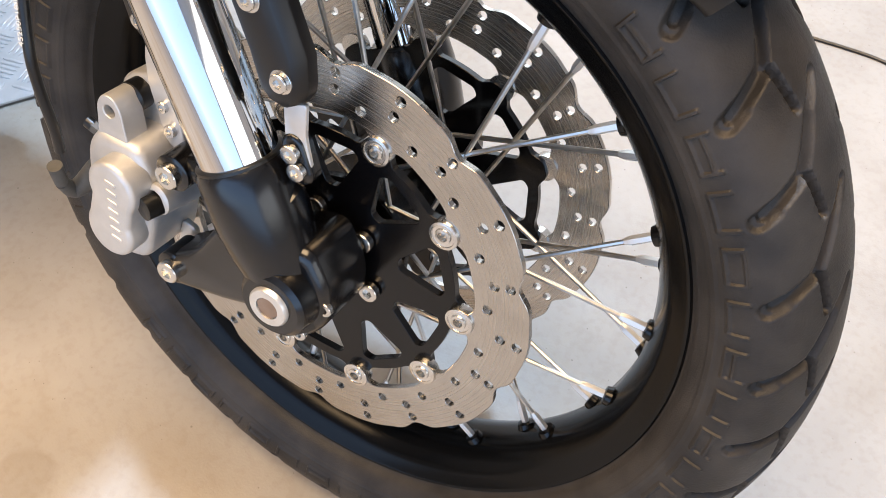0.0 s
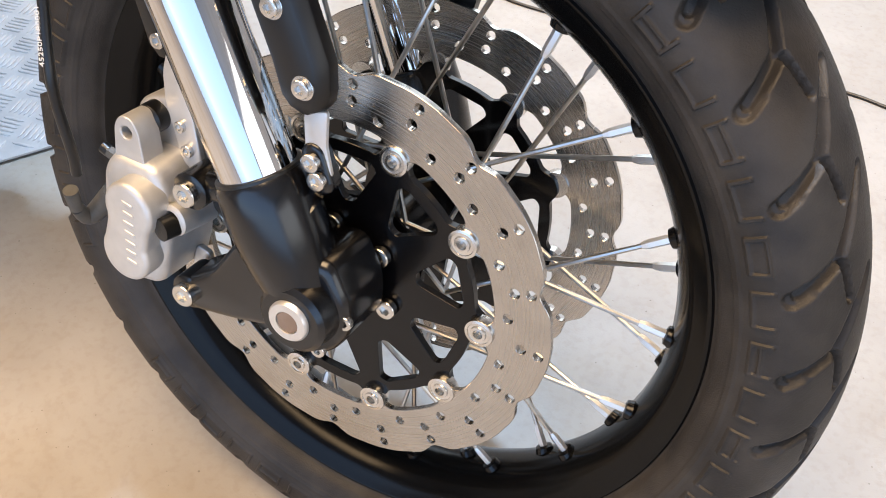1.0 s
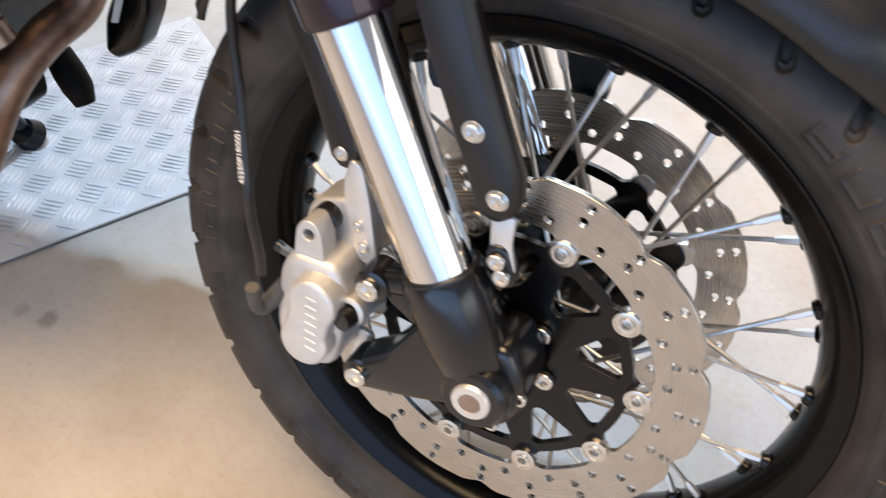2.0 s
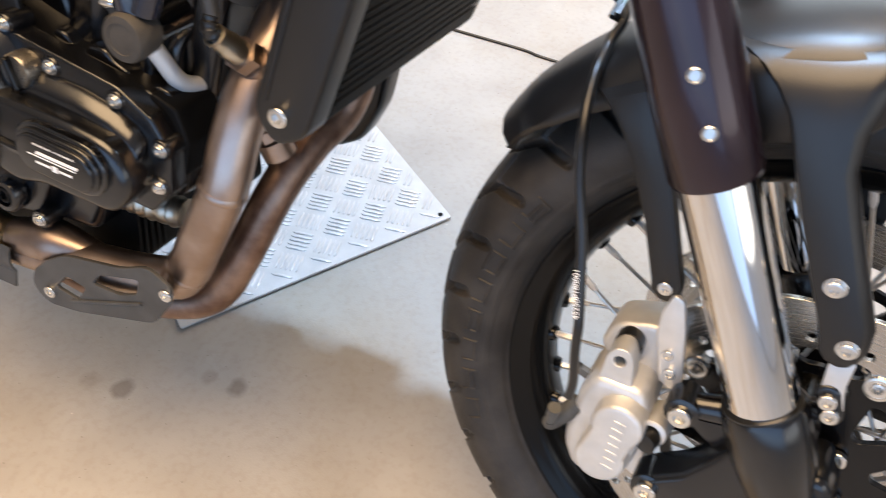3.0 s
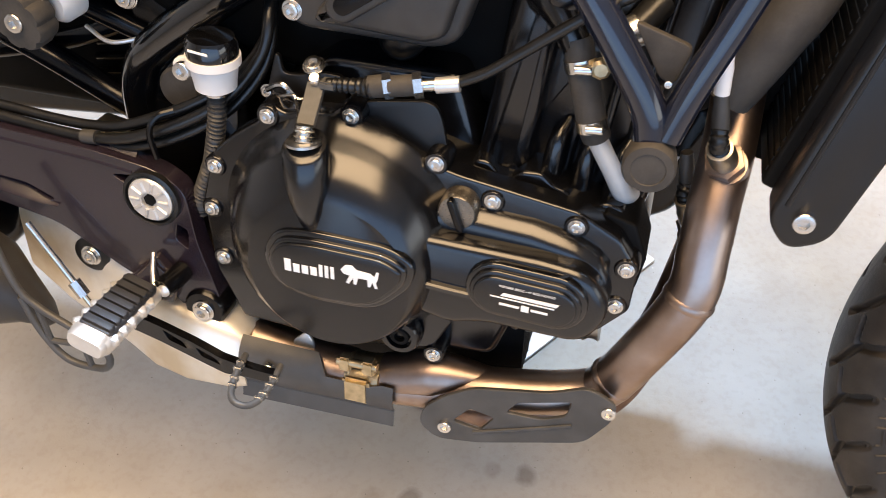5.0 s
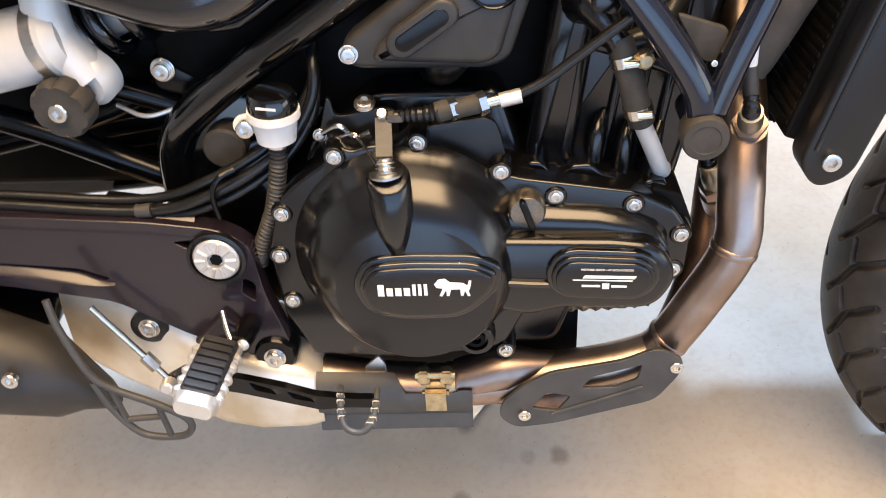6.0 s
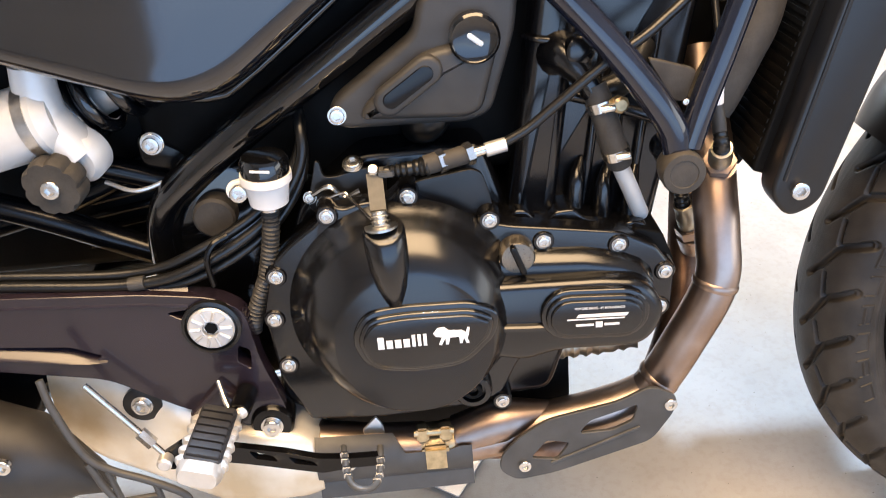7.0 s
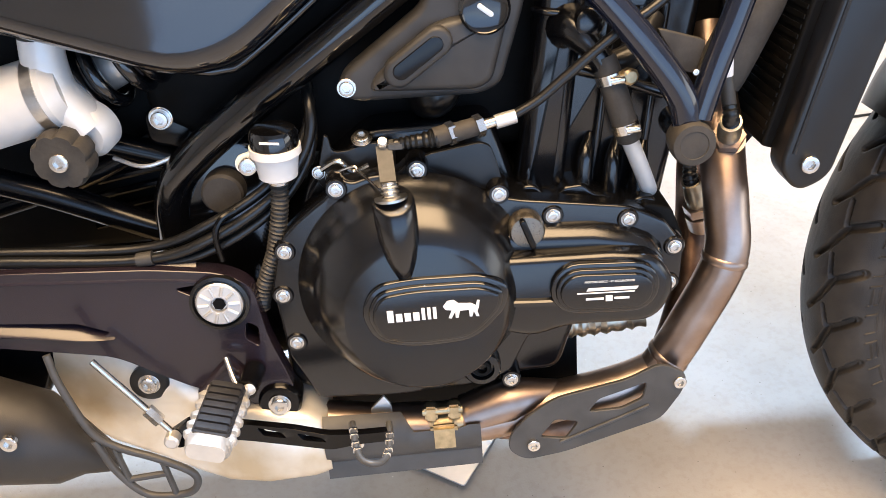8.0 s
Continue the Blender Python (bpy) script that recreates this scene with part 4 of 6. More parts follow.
    for k, (d, y0, y1) in enumerate(((0.0, -0.194, -0.2005), (0.005, -0.1995, -0.2045), (0.0085, -0.2035, -0.2075))):
        q = inset([Vector(v) for v in rounded(oval, 0.022, 6)], d)
        part("badge_plate", pillow(q, y0, y1, 0.0022), GLOSS_BLACK if k < 2 else CAST_BLACK, cover)
    for k in range(7):
        x = -0.795 + 0.0072 * k
        tall = 0.0115 if k in (0, 4, 5, 6) else 0.008
        wide = 0.0054 if k in (0, 1, 2, 3) else 0.0030
        xs = x if k < 4 else -0.7662 + 0.0048 * (k - 4)
        part("badge_mark", pillow([(xs, 0.4625), (xs + wide, 0.4623), (xs + wide, 0.4623 + tall), (xs, 0.4625 + tall)], -0.2073, -0.2078, 0.0001), WHITE_PAINT, cover)
    crest = [(-0.7480, 0.4735), (-0.7440, 0.4785), (-0.7385, 0.4790), (-0.7350, 0.4755), (-0.7240, 0.4745), (-0.7205, 0.4720), (-0.7190, 0.4770), (-0.7170, 0.4765), (-0.7180, 0.4700), (-0.7195, 0.4660), (-0.7180, 0.4612), (-0.7205, 0.4612), (-0.7225, 0.4665), (-0.7240, 0.4615), (-0.7262, 0.4615), (-0.7265, 0.4680), (-0.7340, 0.4680), (-0.7355, 0.4615), (-0.7380, 0.4615), (-0.7380, 0.4675), (-0.7415, 0.4612), (-0.7440, 0.4618), (-0.7410, 0.4690), (-0.7460, 0.4700)]
    part("badge_crest", pillow(crest, -0.2072, -0.2078, 0.0001), WHITE_PAINT, cover, "plain white crest shape")
    # small badge
    for d, y0, y1, mat in ((0.0, -0.178, -0.1865, GLOSS_BLACK), (0.004, -0.1855, -0.1905, CAST_BLACK), (0.0075, -0.1895, -0.1935, CAST_BLACK)):
        q = inset([Vector(v) for v in capsule(-0.630, 0.4655, -0.584, 0.4625, 0.0245, 10)], d)
        part("badge_plate", pillow(q, y0, y1, 0.002), mat, cover)
    lettering("badge_words", "MOTORE 500CC - 4T BICILINDRICO", 0.0027, Vector((-0.6265, -0.1936, 0.4748)), Vector((1, 0, -0.045)), cover)
    def mark(x0, x1, z, h, lean=0.0):
        drop = lambda x: -0.045 * (x + 0.607)
        part("badge_mark", pillow([(x0, z + drop(x0)), (x1, z + drop(x1)), (x1 + lean, z + h + drop(x1)), (x0 + lean, z + h + drop(x0))], -0.1933, -0.1938, 0.0001), WHITE_PAINT, cover)

    mark(-0.6330, -0.5835, 0.4635, 0.0012)
    mark(-0.6250, -0.5820, 0.4660, 0.0030, 0.0020)
    for x0, x1, z, h in ((-0.6255, -0.6100, 0.4572, 0.0022), (-0.6085, -0.6025, 0.4555, 0.0056), (-0.6010, -0.5880, 0.4572, 0.0022)):
        mark(x0, x1, z, h)
    # joint bolts on their lugs
    for x, z in ((-0.881, 0.508), (-0.829, 0.562), (-0.759, 0.573), (-0.691, 0.544), (-0.645, 0.519), (-0.579, 0.509), (-0.537, 0.478), (-0.889, 0.465), (-0.884, 0.415), (-0.541, 0.442), (-0.689, 0.352)):
        part("bolt_lug", lathe([(0, 0.0105), (0.022, 0.0098), (0.024, 0.0085)], (x, -0.124, z), (0, -1, 0), 18), CAST_BLACK, cover)
        bolt((x, -0.1475, z), 0.0051, cover, BOLT_HEX)
    part("drain_boss", lathe([(0, 0.0185), (0.010, 0.0180), (0.0125, 0.0160), (0.0130, 0.0115), (0.0085, 0.0105), (0.0085, 0.0090)], (-0.7165, -0.148, 0.375), (0, -1, 0), 32), CAST_BLACK, cover)
    part("drain_plug", lathe([(0, 0.0088), (0.0035, 0.0088), (0.0045, 0.0078), (0.0045, 0.0048), (0.001, 0.0045)], (-0.7165, -0.1555, 0.375), (0, -1, 0), 24), DEEP_BLACK, cover)
    # oil filler cap with its moulded grip bar
    cap = part("filler_cap", lathe([(0, 0.0155), (0.014, 0.0155), (0.0165, 0.0140), (0.017, 0.004)], (-0.6695, -0.146, 0.5125), (0, -1, 0), 36), CAP_BRONZE, cover, "round bronze oil filler cap")
    part("grip_bar", pillow(capsule(-0.6735, 0.5235, -0.6655, 0.5010, 0.0028), -0.160, -0.1685, 0.0015), SATIN_BLACK, cap)
    # clutch arm boss, arm, spring and cable
    part("arm_boss", loft([[(-0.779 - 0.05 * (z - 0.54) + r * math.cos(a), y + r * math.sin(a), z + 0.006 * math.sin(a)) for a in (2 * math.pi * k / 28 for k in range(28))] for z, r, y in ((0.500, 0.009, -0.188), (0.518, 0.0140, -0.190), (0.533, 0.0168, -0.1905), (0.548, 0.0176, -0.1895), (0.563, 0.0176, -0.1875), (0.5655, 0.0160, -0.1870))]), CAST_BLACK, cover)
    lever = []
    for p in (Vector((-0.7828, -0.1780, 0.5765)), Vector((-0.7832, -0.1700, 0.5825)), Vector((-0.7838, -0.1600, 0.5895)), Vector((-0.7845, -0.1500, 0.5970))):
        lever.append([p + Vector((dx, 0, 0)) + Vector((0, -0.6, 0.8)) * dn for dx, dn in ((-0.0066, 0.0022), (0.0066, 0.0022), (0.0066, -0.0022), (-0.0066, -0.0022))])
    arm = part("clutch_arm", loft(lever), ARM_STEEL, bike, "dull steel clutch arm")
    part("boss_washer", lathe([(0, 0.0085), (0, 0.0135), (0.002, 0.0135), (0.0022, 0.0085)], (-0.7816, -0.1870, 0.5658), (-0.05, 0.1, 1), 26), STEEL, arm)
    part("arm_spring", tube([(-0.7816, -0.1868, 0.566), (-0.7824, -0.1810, 0.577)], 0.0070, 16, ripple=0.0014, pitch=0.004), ZINC, arm)
    part("arm_pin", lathe([(-0.004, 0.0050), (0.006, 0.0050), (0.0075, 0.0038)], (-0.7850, -0.1490, 0.5980), (0, -0.6, 0.8), 16), ZINC, arm)
    part("arm_clevis", box(-0.781, -0.768, -0.156, -0.144, 0.5955, 0.6015, 0.001), ARM_STEEL, arm)
    part("spring_wire", tube([(-0.832, -0.128, 0.567), (-0.826, -0.130, 0.5715), (-0.813, -0.132, 0.5755), (-0.809, -0.136, 0.5725), (-0.799, -0.155, 0.570), (-0.789, -0.178, 0.569)], 0.0013, 8), ZINC, arm)
    cable = part("clutch_cable", tube([(-0.676, -0.147, 0.613), (-0.655, -0.147, 0.624), (-0.632, -0.146, 0.641), (-0.591, -0.145, 0.672), (-0.547, -0.140, 0.699), (-0.50, -0.12, 0.74), (-0.47, -0.08, 0.82)], 0.0042, 12), SOFT_RUBBER, bike, "black clutch cable with steel adjuster")
    part("cable_boot", tube([(-0.776, -0.150, 0.5985), (-0.758, -0.151, 0.600), (-0.738, -0.152, 0.602)], [0.0045, 0.0062, 0.0085], 14, ripple=0.0008, pitch=0.005), SOFT_RUBBER, cable)
    for x0, x1, r, mat, seg in ((-0.742, -0.728, 0.0085, PLUG_RUBBER, 14), (-0.731, -0.725, 0.0098, ZINC, 6), (-0.726, -0.706, 0.0080, PLUG_RUBBER, 14), (-0.708, -0.702, 0.0098, ZINC, 6), (-0.703, -0.690, 0.0046, ZINC, 12), (-0.691, -0.674, 0.0060, LIGHT_ALLOY, 14)):
        za, zb = 0.602 + (x0 + 0.742) * 0.17, 0.602 + (x1 + 0.742) * 0.17
        part("cable_adjuster", tube([(x0, -0.152, za), (x1, -0.150, zb)], r, seg), mat, cable)
    part("cable_bracket", pillow([(-0.7696, 0.5692), (-0.7661, 0.5751), (-0.7462, 0.5814), (-0.7032, 0.5874), (-0.6947, 0.5836), (-0.6905, 0.5718), (-0.6850, 0.5439), (-0.6874, 0.5355), (-0.7301, 0.5495), (-0.7638, 0.5581)], -0.128, -0.133, 0.001, 0.005, back=True), MATTE_BLACK, bike, "matte black cable bracket")
    part("rear_bracket", pillow([(-0.8373, 0.5981), (-0.8336, 0.5962), (-0.8316, 0.5818), (-0.8197, 0.5817), (-0.8002, 0.5872), (-0.7815, 0.5864), (-0.7761, 0.5806), (-0.7798, 0.5445), (-0.8309, 0.5413), (-0.8427, 0.5480), (-0.8490, 0.5568)], -0.104, -0.109, 0.001, 0.005, back=True), MATTE_BLACK, bike, "matte black cable guide bracket")
    bolt((-0.8459, -0.1095, 0.5643), 0.0048, bike, BOLT_HEX)
    bolt((-0.8048, -0.1065, 0.5909), 0.0072, bike, BOLT_HEX, turn=pose(0, 0, 0, -60, 0, 0))
    part("wire_guide", tube([(-0.842, -0.118, 0.570), (-0.826, -0.122, 0.578), (-0.815, -0.120, 0.566), (-0.800, -0.122, 0.572)], 0.0026, 8), ZINC, bike)
    # cylinder block, ribs and head, inclined forward
    cyl = [(-0.672, 0.500), (-0.535, 0.488), (-0.520, 0.560), (-0.500, 0.690), (-0.470, 0.800), (-0.600, 0.820), (-0.640, 0.690)]
    c = part("cylinder_block", pillow(cyl, 0.11, -0.085, 0.010, 0.012), CAST_BLACK, bike, "black cast cylinder block")
    part("cam_chain_tunnel", pillow([(-0.672, 0.520), (-0.628, 0.520), (-0.612, 0.640), (-0.590, 0.780), (-0.632, 0.790), (-0.652, 0.650)], -0.080, -0.106, 0.012, 0.012), CAST_BLACK, c)
    # dark block added as filler ahead of the cylinder to close a bright gap
    part("cylinder_gap_filler", pillow([(-0.56, 0.565), (-0.50, 0.560), (-0.475, 0.60), (-0.455, 0.72), (-0.56, 0.74)], 0.12, -0.03, 0.006, 0.01), DEEP_BLACK, c)
    for x, z in ((-0.660, 0.535), (-0.640, 0.525), (-0.610, 0.528), (-0.585, 0.522), (-0.560, 0.520)):
        part("stud_column", tube([(x, -0.098, z - 0.012), (x + 0.003, -0.096, z + 0.022), (x + 0.010, -0.084, z + 0.040)], [0.0085, 0.0075, 0.004], 14), CAST_BLACK, c)
    base = [(-0.674, 0.500), (-0.672, 0.530), (-0.666, 0.538), (-0.655, 0.537), (-0.648, 0.527), (-0.637, 0.525), (-0.630, 0.533), (-0.613, 0.534), (-0.604, 0.525), (-0.592, 0.521), (-0.586, 0.512), (-0.573, 0.509), (-0.563, 0.517), (-0.549, 0.515), (-0.540, 0.498), (-0.60, 0.490)]
    part("cylinder_base", pillow(base, -0.084, -0.119, 0.0035, 0.004), CAST_BLACK, c)
    for x in (-0.600, -0.578, -0.556):
        part("cylinder_rib", tube([(x, -0.084, 0.520), (x + 0.008, -0.086, 0.58), (x + 0.022, -0.084, 0.68)], 0.0045, 10), CAST_BLACK, c)
    part("tunnel_ring", tube([(-0.650, -0.098, 0.688), (-0.638, -0.108, 0.686), (-0.612, -0.106, 0.682), (-0.603, -0.094, 0.680)], 0.0030, 10), CAST_BLACK, c)
    part("cylinder_rib", tube([(-0.648, -0.088, 0.640), (-0.60, -0.092, 0.628), (-0.535, -0.088, 0.602)], 0.006, 10), CAST_BLACK, c)
    part("front_cover_edge", pillow([(-0.560, 0.515), (-0.535, 0.507), (-0.5235, 0.478), (-0.5285, 0.447), (-0.536, 0.44), (-0.533, 0.475), (-0.546, 0.497), (-0.565, 0.505)], -0.08, -0.128, 0.003, 0.004), DEEP_BLACK, c)
    part("oil_line", tube([(-0.640, -0.100, 0.379), (-0.590, -0.100, 0.380), (-0.552, -0.100, 0.384)], 0.0140, 22, ripple=0.0016, pitch=0.012), OIL_STEEL, block, "ribbed golden steel oil fitting")
    part("bracket_tongue", pillow([(-0.826, 0.329), (-0.812, 0.3435), (-0.806, 0.333), (-0.804, 0.3145), (-0.824, 0.3135)], -0.14, -0.143, 0.001, 0.002), LIGHT_ALLOY, block)
    # coolant outlet, hose and clamps
    part("water_outlet", tube([(-0.622, -0.082, 0.668), (-0.618, -0.108, 0.672), (-0.605, -0.124, 0.658), (-0.594, -0.130, 0.640)], [0.030, 0.018, 0.0115, 0.0105], 20), CAST_BLACK, c)
    part("outlet_cap", lathe([(0, 0.013), (0.010, 0.012), (0.012, 0.009)], (-0.608, -0.118, 0.678), (0.1, -1, 0.1), 22), CAST_BLACK, c)
    hose = part("coolant_hose", tube([(-0.5975, -0.128, 0.650), (-0.5919, -0.131, 0.6333), (-0.5850, -0.133, 0.6110), (-0.5790, -0.133, 0.5907), (-0.5750, -0.130, 0.5790)], 0.0110, 20), PLUG_RUBBER, bike, "ribbed grey coolant hose with steel clamps")
    part("coolant_pipe", tube([(-0.5755, -0.1290, 0.582), (-0.5732, -0.1274, 0.5737), (-0.5610, -0.115, 0.545), (-0.5500, -0.1021, 0.5180), (-0.545, -0.078, 0.509), (-0.552, -0.05, 0.511), (-0.565, -0.02, 0.518)], 0.0076, 18), SHOCK_ALLOY, hose, "pale metal coolant pipe")
    for p, d in (((-0.5919, -0.1312, 0.6333), (0.28, -0.1, -1)), ((-0.5790, -0.1333, 0.5907), (0.28, 0, -1))):
        part("hose_clamp", lathe([(-0.0042, 0.0112), (-0.0042, 0.0123), (0.0042, 0.0123), (0.0042, 0.0112)], p, d, 28), ZINC, hose)
        part("clamp_screw", lathe([(0, 0.0036), (0.011, 0.0036), (0.012, 0.0028)], Vector(p) + Vector((-0.002, -0.0125, 0)), (1, -0.1, 0.15), 12), ZINC, hose)
    part("branch_hose", tube([(-0.588, -0.118, 0.640), (-0.566, -0.112, 0.648), (-0.545, -0.085, 0.668)], 0.011, 16), SOFT_RUBBER, hose)
    part("hose_clamp", lathe([(-0.004, 0.0112), (-0.004, 0.0125), (0.004, 0.0125), (0.004, 0.0112)], (-0.5605, -0.108, 0.652), (0.8, 0.45, 0.45), 24), ZINC, hose)
    part("wing_screw", lathe([(0, 0.006), (0.008, 0.0075), (0.010, 0.005)], (-0.5785, -0.134, 0.6352), (0.2, -1, 0), 8), GOLD_CLAMP, hose)


# ---- frame, tank and covers ----
def frame_and_covers():
    f = part("main_frame", tube([(-0.99, -0.070, 0.44), (-0.992, -0.072, 0.500), (-0.985, -0.078, 0.545), (-0.955, -0.086, 0.583), (-0.87, -0.096, 0.645), (-0.78, -0.104, 0.706), (-0.62, -0.106, 0.815), (-0.45, -0.08, 0.93)], 0.0165, 22), GLOSS_BLACK, bike, "gloss black tubular steel frame")
    part("frame_tube", tube([(-0.655, -0.135, 0.765), (-0.596, -0.152, 0.699), (-0.562, -0.160, 0.655), (-0.541, -0.163, 0.622), (-0.535, -0.163, 0.600)], 0.0125, 20), FRAME_PAINT, f)
    part("frame_tube", tube([(-0.455, -0.135, 0.790), (-0.493, -0.152, 0.692), (-0.514, -0.160, 0.640), (-0.526, -0.163, 0.603)], 0.0110, 20), FRAME_PAINT, f)
    part("frame_gusset", pillow([(-0.5593, 0.6762), (-0.5181, 0.6627), (-0.5264, 0.6362), (-0.5368, 0.6383)], -0.146, -0.152, 0.001, 0.006, back=True), PLUG_RUBBER, f)
    bolt((-0.5307, -0.1650, 0.6415), 0.0026, f)
    part("frame_plug", lathe([(-0.012, 0.017), (0, 0.0185), (0.010, 0.0185), (0.0125, 0.017), (0.013, 0.012), (0.0122, 0.0115), (0.0122, 0.004)], (-0.5335, -0.168, 0.585), (0, -1, 0), 36), PLUG_RUBBER, f, "worn grey rubber frame plug")
    part("frame_lug", lathe([(0, 0.014), (0.05, 0.014)], (-0.533, -0.168, 0.587), (0, 1, 0), 24), GLOSS_BLACK, f)
    part("frame_plug", lathe([(-0.02, 0.020), (0, 0.020), (0.008, 0.0195), (0.0105, 0.017), (0.011, 0.004)], (-0.937, -0.086, 0.546), (0, -1, 0), 32), PLUG_RUBBER, f, "worn grey rubber frame plug")
    part("pivot_casting", pillow([(-1.00, 0.42), (-1.00, 0.56), (-0.955, 0.600), (-0.905, 0.590), (-0.885, 0.55), (-0.89, 0.42), (-0.90, 0.36), (-0.95, 0.36)], 0.09, -0.078, 0.008, 0.015), GLOSS_BLACK, f)
    part("shock_mount", pillow([(-1.005, 0.585), (-1.005, 0.615), (-0.985, 0.618), (-0.960, 0.595), (-0.972, 0.575)], 0.0, -0.050, 0.004, 0.008), SATIN_BLACK, f)
    part("shock_bolt_washer", lathe([(0, 0.0105), (0.003, 0.0105), (0.004, 0.009)], (-0.978, -0.087, 0.6206), (0, -1, 0), 24), ZINC, f)
    bolt((-0.978, -0.091, 0.6206), 0.0075, f, BOLT_HEX)
    for pts, r in (([(-1.25, -0.06, 0.60), (-1.12, -0.06, 0.555), (-1.00, -0.062, 0.500)], 0.013), ([(-1.25, -0.07, 0.66), (-1.10, -0.05, 0.61), (-0.985, -0.04, 0.565)], 0.012), ([(-1.2, -0.03, 0.52), (-1.08, -0.03, 0.55), (-0.99, -0.03, 0.59)], 0.010)):
        part("rear_tube", tube(pts, r, 16), SATIN_BLACK, f)
    # dark box and ribs, added as fillers to close the space behind the tubes
    part("gap_filler_box", pillow([(-1.36, 0.50), (-1.36, 0.74), (-1.10, 0.74), (-1.03, 0.70), (-1.00, 0.62), (-0.98, 0.52), (-1.02, 0.46), (-1.25, 0.46)], 0.09, 0.0, 0.012, 0.02), DEEP_BLACK, f, "dusty black filler box added behind the frame")
    for k in range(5):
        part("box_rib", tube([(-1.01 + 0.004 * k, -0.004, 0.500 + 0.016 * k), (-1.09 + 0.004 * k, -0.004, 0.488 + 0.016 * k)], 0.004, 8), SATIN_BLACK, f)
    part("swing_arm", pillow([(-1.36, 0.40), (-1.36, 0.48), (-1.0, 0.50), (-0.93, 0.49), (-0.93, 0.42), (-1.0, 0.43)], 0.10, 0.05, 0.012, 0.02), SATIN_BLACK, bike, "black swing arm")
    part("swing_arm_beam", pillow([(-1.2312, 0.4723), (-1.1131, 0.4473), (-1.0998, 0.4271), (-1.1116, 0.3965), (-1.1252, 0.3903), (-1.1378, 0.3599), (-1.1597, 0.3365), (-1.2705, 0.3550)], -0.060, -0.112, 0.010, 0.010, back=True), SATIN_BLACK, bike, "black swing arm beam behind the footrest plate")
    # dark filler block added behind the side cover to close see-through gaps
    part("gap_filler_block", pillow([(-1.00, 0.61), (-0.95, 0.58), (-0.86, 0.56), (-0.66, 0.55), (-0.56, 0.60), (-0.50, 0.86), (-1.00, 0.86)], 0.10, -0.052, 0.012, 0.02), DEEP_BLACK, bike, "dusty black filler block behind the side cover")
    part("inlet_boot", tube([(-0.745, -0.07, 0.610), (-0.735, -0.085, 0.618), (-0.72, -0.07, 0.640)], 0.018, 18), SOFT_RUBBER, bike)
    # tank, its lower flank rolled under
    rings = []
    flank = rounded([(-1.45, 0.80), (-1.18, 0.752), (-0.915, 0.652), (-0.70, 0.812), (-0.58, 0.900), (-0.475, 0.94), (-0.475, 1.01), (-0.63, 1.07), (-0.9, 1.06), (-1.45, 0.98)], [0.02, 0.1, 0.06, 0.04, 0.03, 0.03, 0.03, 0.08, 0.1, 0.05], 10)
    mid = Vector((-0.98, 0.87))
    for k in range(-14, 15):
        f = abs(k) / 14
        y = -math.copysign(0.088 + 0.062 * math.sin(math.pi / 2 * f), k) if k else 0
        s = 1 - 0.13 * (1 - math.cos(math.pi / 2 * f)) ** 2
        rings.append([(mid.x + (q.x - mid.x) * s, y, mid.y + (q.y - mid.y) * s) for q in flank])
    part("fuel_tank", loft(rings), TANK_PAINT, bike, "deep gloss black fuel tank", 80)
    part("tank_seam", tube([(-1.18, -0.118, 0.742), (-1.02, -0.100, 0.691), (-0.955, -0.100, 0.668), (-0.915, -0.100, 0.661), (-0.875, -0.100, 0.680), (-0.72, -0.095, 0.795)], 0.0045, 10), GLOSS_BLACK, bike)
    # triangular side cover with a long dimple and the round ignition cap
    tri = [(-0.820, 0.640), (-0.812, 0.655), (-0.742, 0.704), (-0.735, 0.735), (-0.655, 0.740), (-0.660, 0.700), (-0.682, 0.634), (-0.700, 0.627), (-0.805, 0.630)]
    sc = part("side_cover", pillow(tri, -0.105, -0.128, 0.006, 0.010), COVER_PLASTIC, bike, "matte black side cover with ignition cap")
    part("cover_step", pillow([(-0.792, 0.640), (-0.786, 0.652), (-0.735, 0.692), (-0.672, 0.700), (-0.690, 0.640), (-0.704, 0.634)], -0.124, -0.139, 0.007, 0.014), COVER_PLASTIC, sc)
    part("cover_dimple", pillow(capsule(-0.766, 0.656, -0.733, 0.6785, 0.0125), -0.136, -0.145, 0.004), COVER_PLASTIC, sc)
    part("dimple_floor", pillow(capsule(-0.764, 0.6575, -0.735, 0.677, 0.0068), -0.1445, -0.1462, 0.0008), SATIN_BLACK, sc)
    bolt((-0.8105, -0.128, 0.6435), 0.0062, sc, BOLT_HEX)
    ig = part("ignition_cap", lathe([(0, 0.0205), (0.012, 0.0205), (0.014, 0.0185), (0.0125, 0.0165), (0.0125, 0.004)], (-0.6935, -0.130, 0.7005), (0, -1, 0), 36), GLOSS_BLACK, sc, "gloss black ignition cap with a key slot")
    part("key_slot", pillow(capsule(-0.6975, 0.7035, -0.689, 0.6965, 0.0022), -0.1420, -0.1432, 0.0004), LIGHT_ALLOY, ig)


